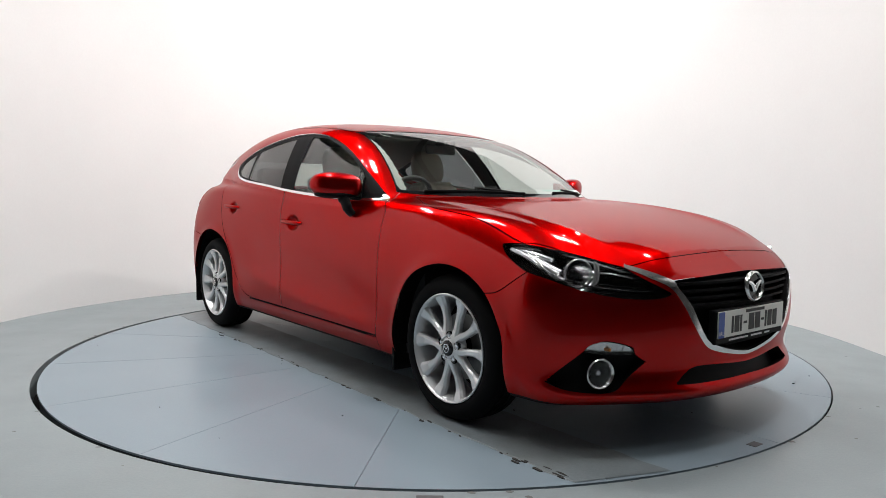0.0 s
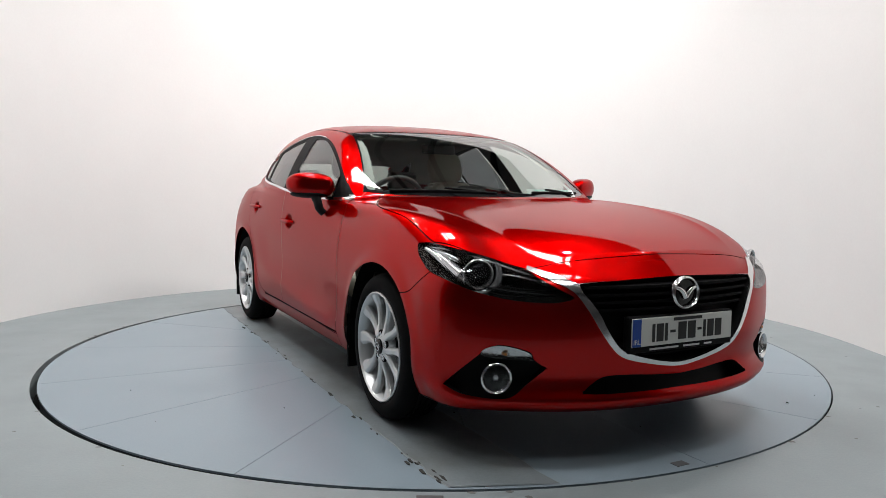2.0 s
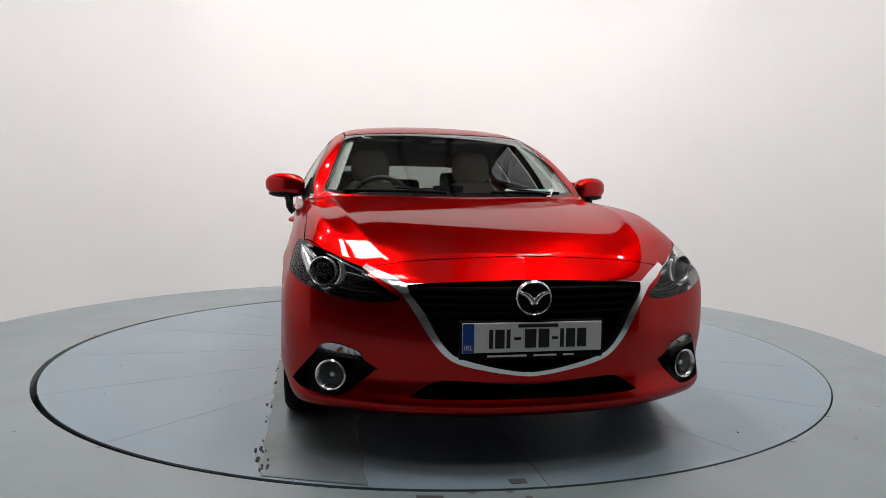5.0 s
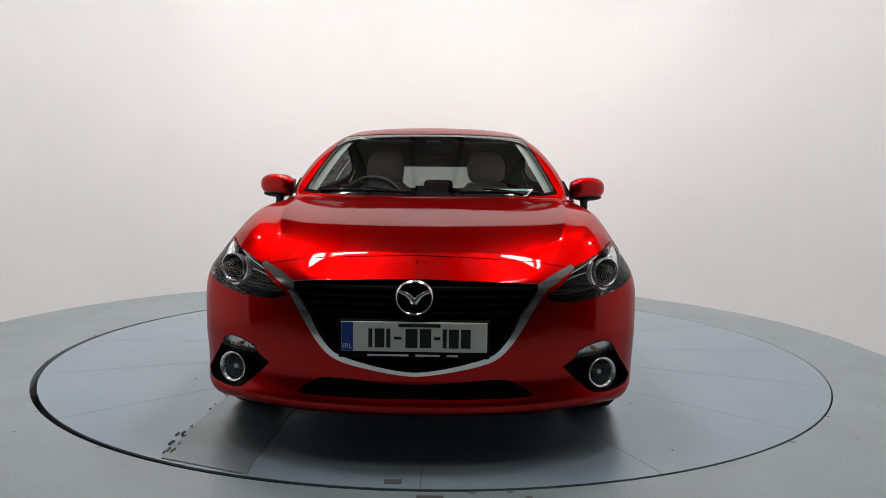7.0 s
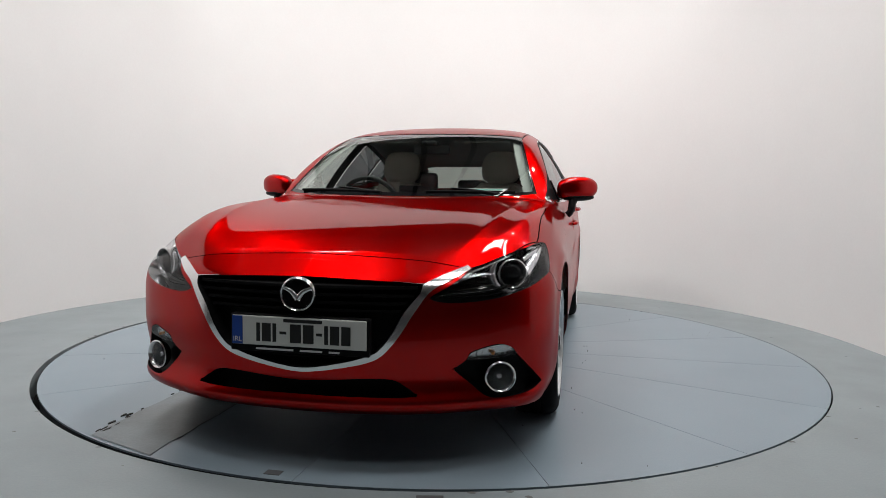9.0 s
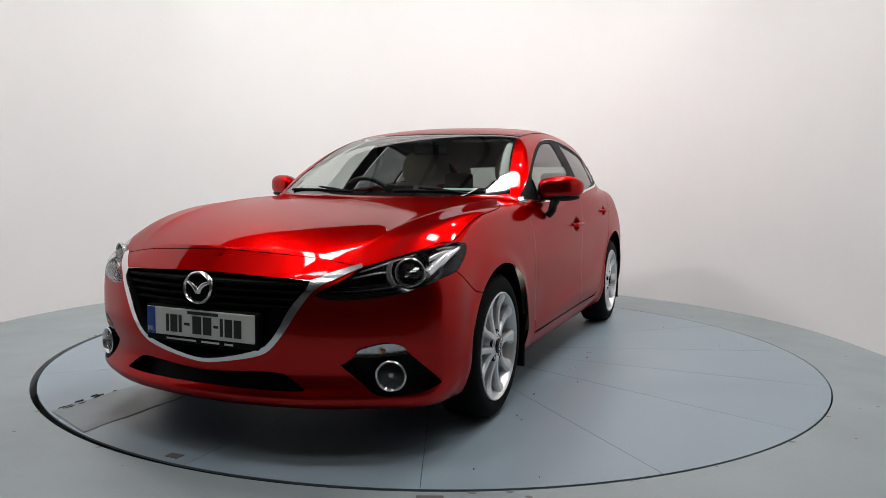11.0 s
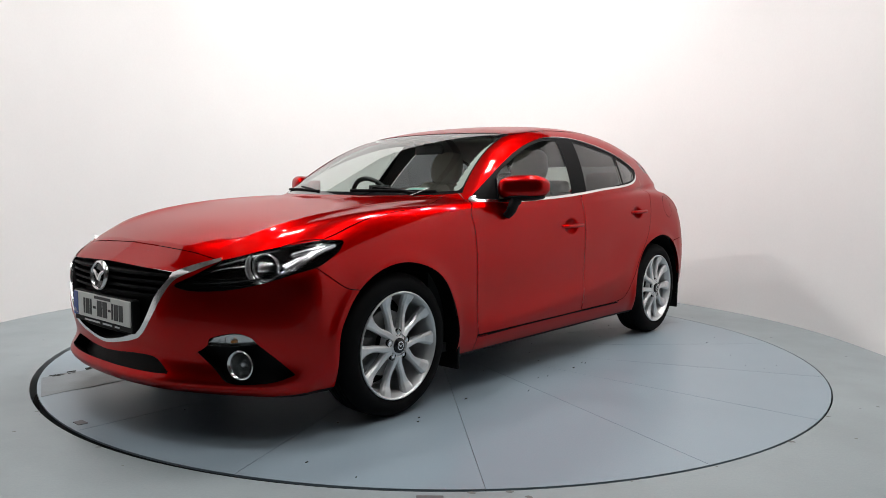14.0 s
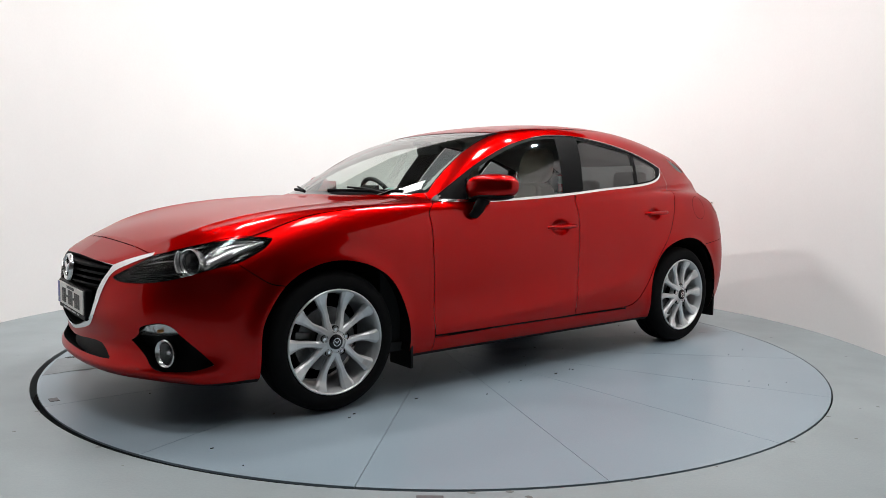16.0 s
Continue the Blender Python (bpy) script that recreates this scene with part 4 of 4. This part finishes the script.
def front_lamps(sgn):
    flip = lambda p: (p[0], sgn * p[1], p[2])
    lamp = panel("headlamp", [LAMP], GLOSS, car, sgn, inward=.075, skirt=.075, label="clear headlamp in a dark housing")
    panel("lens", [LAMP], LENS, lamp, sgn, inward=.001, label="clear lamp lens")
    way = (.90, sgn * .42, -.02)
    at = Vector(flip((1.942, .726, .699)))
    m = facing(at, way)
    ring = bmesh.new()
    lathe(ring, [(.046, -.03), (.056, .0), (.057, .008), (.053, .011), (.047, .005), (.042, -.012), (.042, -.03)], 48, m, closed=True)
    part("projector_ring", ring, REFLECT, lamp, "silver projector ring", True)
    ball = bmesh.new()
    lathe(ball, [(.045, -.02), (.043, -.008), (.036, .004), (.024, .012), (.010, .016), (0, .0165)], 40, m)
    part("projector", ball, GLOSS, lamp, "dark projector lens", True)
    arc = bmesh.new()
    pts = []
    for k in range(25):
        a = math.radians((-215 + 165 * k / 24) if sgn > 0 else (35 - 165 * k / 24))
        pts.append(m @ Vector((.080 * math.cos(a), .074 * math.sin(a), .004)))
    sweep(arc, pts, [.006 + .009 * math.sin(math.pi * k / 24) ** .6 for k in range(25)], 8, .8, way)
    part("light_guide", arc, REFLECT, lamp, "silver curved light guide", True)
    for name, line, r0, r1, mat in (
            ("upper_trim", [(1.665, .795, .778), (1.76, .765, .779), (1.87, .712, .762), (1.98, .640, .729), (2.07, .555, .696)], .007, .003, REFLECT),
            ("side_trim", [(1.665, .802, .772), (1.74, .800, .752), (1.80, .792, .722), (1.855, .775, .690), (1.90, .755, .668)], .014, .010, REFLECT),
            ("side_trim", [(1.69, .795, .768), (1.78, .775, .757), (1.84, .752, .740)], .014, .010, REFLECT),
            ("reflector_blade", [(1.70, .792, .765), (1.77, .788, .742), (1.83, .778, .714), (1.885, .764, .686)], .012, .026, REFLECT),
            ("lower_trim", [(1.96, .715, .655), (2.03, .640, .640), (2.10, .545, .634), (2.14, .490, .634)], .004, .002, SILVERED),
            ("inner_trim", [(1.97, .655, .700), (2.04, .590, .690), (2.11, .510, .665)], .003, .002, REFLECT)):
        bm = bmesh.new()
        line = smooth_line([flip(p) for p in line])
        sweep(bm, line, list(np.linspace(r0, r1, len(line))), 8)
        part(name, bm, mat, lamp, smooth=True)
    for k in range(4):
        bm = bmesh.new()
        sweep(bm, smooth_line([flip((1.95 + .01 * k, .70, .664 - .010 * k)), flip((2.04, .60 + .01 * k, .650 - .009 * k)), flip((2.12, .50, .645 - .006 * k))]), .0022, 6)
        part("rib", bm, BLACK, lamp)
    # fog lamp in its black pocket, blinker above it
    pocket = panel("fog_lamp_pocket", [POCKET], BLACK, car, sgn, inward=.045, skirt=.045, label="black fog lamp recess")
    m = facing(flip((2.047, .702, .327)), (.93, sgn * .36, .02))
    rim = bmesh.new()
    lathe(rim, [(.045, -.03), (.053, -.02), (.0585, -.004), (.0585, .004), (.055, .007), (.049, .003), (.044, -.012), (.042, -.03)], 48, m, closed=True)
    fog = part("fog_lamp_ring", rim, CHROME, pocket, "chrome fog lamp ring", True)
    bowl = bmesh.new()
    lathe(bowl, [(0, -.053), (.012, -.053), (.046, -.014), (.044, -.010), (.040, -.028), (.028, -.042), (.010, -.048), (0, -.048)], 40, m)
    part("fog_reflector", bowl, SILVERED, pocket, smooth=True)
    bulb = bmesh.new()
    lathe(bulb, [(.013, -.046), (.013, -.022), (.009, -.016), (0, -.015)], 24, m)
    part("fog_bulb", bulb, REFLECT, pocket, smooth=True)
    glass = bmesh.new()
    lathe(glass, [(.046, -.006), (.036, -.001), (.02, .003), (0, .004)], 40, m)
    part("fog_lens", glass, LENS, pocket, smooth=True)
    blink = panel("indicator", [BLINKER], REFLECT, car, sgn, inward=.018, skirt=.018, label="clear indicator lamp")
    panel("indicator_lens", [BLINKER], LENS, blink, sgn, inward=-.001)
    for k in range(6):
        bm = bmesh.new()
        q = .15 + .14 * k
        sweep(bm, [flip((2.005 + .095 * q, .735 - .135 * q, z)) for z in (.407, .434)], .0022, 6)
        part("indicator_rib", bm, REFLECT, blink)
    bulb = bmesh.new()
    box(bulb, (-.014, -.006, -.006), (.014, .006, .006), Matrix.Translation(flip((2.055, .675, .418))), .003)
    part("indicator_bulb", bulb, AMBER, blink)
    return lamp


for sgn in (1, -1):
    front_lamps(sgn)


# ---- mirrors, handles, wipers ----
def side_mirror(sgn):
    m = bmesh.new()
    bmesh.ops.create_uvsphere(m, u_segments=48, v_segments=28, radius=1)
    for p in m.verts:
        a, b, c = p.co
        e = lambda q, k: math.copysign(abs(q) ** k, q)
        a, b, c = e(a, .72), e(b, .72), e(c, .70)
        taper = 1 - .20 * max(b, 0) ** 2
        x = .448 + (.080 * a if a > 0 else .075 * a) * taper - .055 * b
        y = .918 + .112 * b
        z = 1.029 + .067 * c * taper + .006 * b
        p.co = (x, sgn * y, z)
    bmesh.ops.recalc_face_normals(m, faces=m.faces[:])
    shell = part("door_mirror", m, PAINT, car, "red door mirror on a black foot", True)
    low = bmesh.new()
    bmesh.ops.create_uvsphere(low, u_segments=32, v_segments=16, radius=1)
    for p in low.verts:
        a, b, c = p.co
        p.co = (.451 + .075 * a - .045 * b, sgn * (.915 + .098 * b), .980 + .022 * c)
    part("mirror_underside", low, BLACK, shell, smooth=True)
    foot = bmesh.new()
    sweep(foot, smooth_line([(.535, sgn * .868, .880), (.528, sgn * .888, .905), (.505, sgn * .893, .945), (.480, sgn * .90, .985)]), [.030] * 7 + [.034] * 7 + [.040] * 5, 16, .62, (0, 1, 0))
    part("mirror_foot", foot, BLACK, shell, smooth=True)
    glass = bmesh.new()
    box(glass, (.358, sgn * .905 - .075, .985), (.364, sgn * .905 + .075, 1.070), bevel=.003)
    part("mirror_glass", glass, CHROME, shell)
    # the fixed black triangle ahead of the door glass
    tri = bmesh.new()
    sweep(tri, [(.545, sgn * .822, .962), (.500, sgn * .768, 1.072)], .006, 8)
    part("glass_divider", tri, GLOSS, DOORS[sgn][0])


def door_handle(x0, x1, z, sgn, door):
    xm = (x0 + x1) / 2
    y = .872 if x0 > -.5 else .862
    h = bmesh.new()
    line = smooth_line([(x1 - .01, sgn * (y + .006), z - .003), (x1 - .045, sgn * (y + .024), z - .001), (xm, sgn * (y + .030), z + .001), (x0 + .045, sgn * (y + .026), z + .003), (x0 + .006, sgn * (y + .012), z + .004)])
    sweep(h, line, [.013] * 5 + [.0165] * (len(line) - 10) + [.014] * 5, 12, .72)
    part("door_handle", h, PAINT, door, "red door handle", True)


for sgn in (1, -1):
    side_mirror(sgn)
    door_handle(-.245, .0, .810, sgn, DOORS[sgn][0])
    door_handle(-1.150, -.905, .880, sgn, DOORS[sgn][1])

flap = bmesh.new()
prev = None
for k in range(48):
    a = 2 * math.pi * k / 48
    q = [(-1.555 + (.073 + o) * math.cos(a), 0, .912 + (.076 + o) * math.sin(a)) for o in (0, .003)]
    row = []
    for x, _, z in q:
        y = .78
        while phi(np.array([x]), np.array([y]), np.array([z]))[0] < 0:
            y += .0015
        row.append(flap.verts.new((x, y + .0006, z)))
    if prev:
        flap.faces.new((prev[0], prev[1], row[1], row[0]))
    else:
        start = row
    prev = row
flap.faces.new((prev[0], prev[1], start[1], start[0]))
part("fuel_flap_gap", flap, PIT, car, "round fuel flap outline")


def wiper(points, blade):
    bm = bmesh.new()
    line = smooth_line(points)
    sweep(bm, line, list(np.linspace(.010, .005, len(line))), 8)
    w = part("wiper", bm, BLACK, car, "black wiper arm and blade", True)
    bm = bmesh.new()
    line = smooth_line(blade)
    sweep(bm, line, .0075, 8)
    part("wiper_blade", bm, RUBBER, w, smooth=True)


wiper([(1.00, -.06, .985), (.965, -.20, 1.008), (.915, -.34, 1.022)], [(1.005, -.08, .996), (.935, -.32, 1.004), (.80, -.60, 1.004)])
wiper([(.86, .53, .988), (.895, .40, 1.010), (.935, .28, 1.020)], [(.790, .60, 1.002), (.905, .40, 1.003), (.985, .16, 1.002)])
cowl = bmesh.new()
sweep(cowl, [(1.045 - .55 * y * y, y, .960) for y in np.linspace(-.64, .64, 25)], .016, 8, .6)
part("cowl", cowl, BLACK, car, "black plastic scuttle", True)


# ---- cabin ----
panel("headliner", [PAINTED, TAILGATE, SEAM], LINER, car, inward=.024, keep=lambda c: (c[:, 2] > BELT_Z(c[:, 0]) + .005) & (c[:, 0] < .72) & (c[:, 0] > -1.95), label="pale grey headliner and pillar trim")
for sgn in (1, -1):
    panel("pillar_trim", [SCREEN_, FRIT], LINER, car, sgn, inward=.032, keep=lambda c: (c[:, 1] > .712 - .43 * (c[:, 2] - .997) - .050) & (c[:, 2] > 1.0), label="pale grey windscreen pillar trim")
    panel("door_card", [FDOOR, RDOOR], LEATHER, car, sgn, inward=.06, keep=lambda c: c[:, 2] > .3, label="cream leather door card")
tub = bmesh.new()
box(tub, (-1.75, -.80, .215), (1.05, .80, .26))
box(tub, (.92, -.78, .26), (1.05, .78, .90))
box(tub, (-1.95, -.72, .26), (-1.80, .72, .95))
part("cabin_floor", tub, CLOTH, car, "dark carpet cabin floor")
dash = bmesh.new()
rows = []
for y in np.linspace(-.70, .70, 29):
    e = .40 * y * y
    hump = .020 * math.exp(-((y + .36) / .16) ** 2)
    rows.append([dash.verts.new(p) for p in ((.98 - e, y, .955), (.80 - e * .8, y, .968 + hump * .4), (.60 - e * .4, y, .962 + hump), (.50 - e * .2, y, .930 + hump), (.46, y, .86), (.52, y, .70), (.60, y, .45), (.98 - e, y, .45))])
for a, b in zip(rows[:-1], rows[1:]):
    for k in range(8):
        dash.faces.new((a[k], b[k], b[(k + 1) % 8], a[(k + 1) % 8]))
dash.faces.new(rows[0]), dash.faces.new(rows[-1][::-1])
bmesh.ops.recalc_face_normals(dash, faces=dash.faces[:])
dashboard = part("dashboard", dash, DASH, car, "black soft dashboard", True)
part("display", box(bmesh.new(), (.60, -.09, .975), (.612, .09, 1.035), bevel=.004), GLOSS, dashboard)
sw = bmesh.new()
sm = pose(.30, -.36, .915) @ pose(0, 0, 0, 0, -65, 0)
rows = []
for i in range(40):
    a = 2 * math.pi * i / 40
    rows.append([sw.verts.new(sm @ Vector(((.182 + .015 * math.cos(b)) * math.cos(a), (.182 + .015 * math.cos(b)) * math.sin(a), .015 * math.sin(b)))) for b in np.linspace(0, 2 * math.pi, 11)[:-1]])
for a, b in zip(rows, rows[1:] + rows[:1]):
    for j in range(10):
        sw.faces.new((a[j], b[j], b[(j + 1) % 10], a[(j + 1) % 10]))
box(sw, (-.075, -.075, -.03), (.06, .075, .012), sm, .02, 3)
box(sw, (-.02, -.175, -.012), (.015, .175, .004), sm, .005)
part("steering_wheel", sw, DASH, car, "black steering wheel", True)


def seat(y, x=-.30, mat=LEATHER, w=.25):
    root = part("seat", box(bmesh.new(), (x - .26, y - w, .36), (x + .26, y + w, .52), None, .06, 4), mat, car, "cream leather front seat", True)
    bm = bmesh.new()
    bmesh.ops.create_cube(bm, size=1)
    bmesh.ops.subdivide_edges(bm, edges=bm.edges[:], cuts=6, use_grid_fill=True)
    for p in bm.verts:
        a, b, c = [2 * q for q in p.co]
        k = 1 - .10 * (c ** 2) * (b ** 2)
        wide = w * (1 - .22 * max(c, 0) ** 2 - .05 * c * c)
        thick = .07 + .03 * abs(b) ** 3 * (a > 0)
        p.co = (x - .28 + thick * a * k - .17 * (c * .5 + .5), y + wide * b * k * (1 - .08 * a * a), .78 + .29 * c * (1 - .06 * b * b))
    bmesh.ops.bevel(bm, geom=[e for e in bm.edges if e.calc_face_angle(0) > .6], offset=.02, segments=3, affect="EDGES")
    part("seat_back", bm, mat, root, smooth=True)
    bm = bmesh.new()
    bmesh.ops.create_uvsphere(bm, u_segments=28, v_segments=16, radius=1)
    for p in bm.verts:
        e = lambda q, k: math.copysign(abs(q) ** k, q)
        a, b, c = e(p.co.x, .8), e(p.co.y, .6), e(p.co.z, .6)
        p.co = (x - .50 + .055 * a - .02 * c, y + .135 * b * (1 - .12 * max(c, 0)), 1.175 + .115 * c)
    part("headrest", bm, mat, root, smooth=True)
    for s in (-.05, .05):
        bm = bmesh.new()
        sweep(bm, [(x - .47, y + s, 1.0), (x - .49, y + s, 1.10)], .006, 8)
        part("headrest_post", bm, REFLECT, root)
    return root


seat(-.36, .06)
seat(.36, .06)
bench = part("rear_bench", box(box(bmesh.new(), (-1.25, -.66, .36), (-.80, .66, .52), None, .05, 3), (-1.42, -.64, .50), (-1.24, .64, 1.01), None, .05, 3), CLOTH, car, "dark rear seat bench", True)
for y in (-.42, 0, .42):
    part("headrest", box(bmesh.new(), (-1.40, y - .12, 1.0), (-1.29, y + .12, 1.16 if y else 1.10), None, .035, 4), CLOTH, bench, smooth=True)
rear_mirror = bmesh.new()
box(rear_mirror, (.155, -.115, 1.235), (.18, .115, 1.295), None, .012, 3)
box(rear_mirror, (.17, -.045, 1.285), (.27, .045, 1.315), None, .012, 3)
part("inside_mirror", rear_mirror, DASH, car, "black inside mirror", True)
for sgn in (1, -1):
    bm = bmesh.new()
    box(bm, (-.02, sgn * .30 - .17, 1.318), (.13, sgn * .30 + .17, 1.330), pose(0, 0, 0), .003)
    part("sun_visor", bm, LINER, car)
slip = bmesh.new()
sm = pose(.79, .42, 1.001) @ pose(0, 0, 0, 0, 21, -25)
box(slip, (-.055, -.135, 0), (.055, .135, .0015), sm)
paper = part("windscreen_notice", slip, PAPER, car, "white printed notice with green print on the dashboard")
for k, (a, b, mt) in enumerate(((.030, .045, GREENP), (.008, .018, PALEINK), (-.012, -.004, PALEINK), (-.045, -.025, GREENP))):
    bm = bmesh.new()
    box(bm, (a, -.11 + .02 * (k % 2), .0018), (b, .11 - .03 * (k % 3), .0024), sm)
    part("print_bar", bm, mt, paper)
disc = bmesh.new()
box(disc, (-.02, -.035, 0), (.02, .035, .001), pose(.180, -.425, 1.330) @ pose(0, 0, 0, 0, 24, 12))
part("windscreen_label", disc, PAPER, car, "small white label in the windscreen")


# ---- the turn of the table and the car on it ----
def motions():
    rows_table, rows_car = [], []
    for k in range(33):
        t = .5 * k
        turn = pose(0, 0, 0, 0, 0, -51.912 - 5.623 * t)
        rows_table.append((t, turn))
        rows_car.append((t, turn @ pose(-.111, -.0304, 0)))
    walk(table, rows_table)
    walk(car, rows_car)


motions()
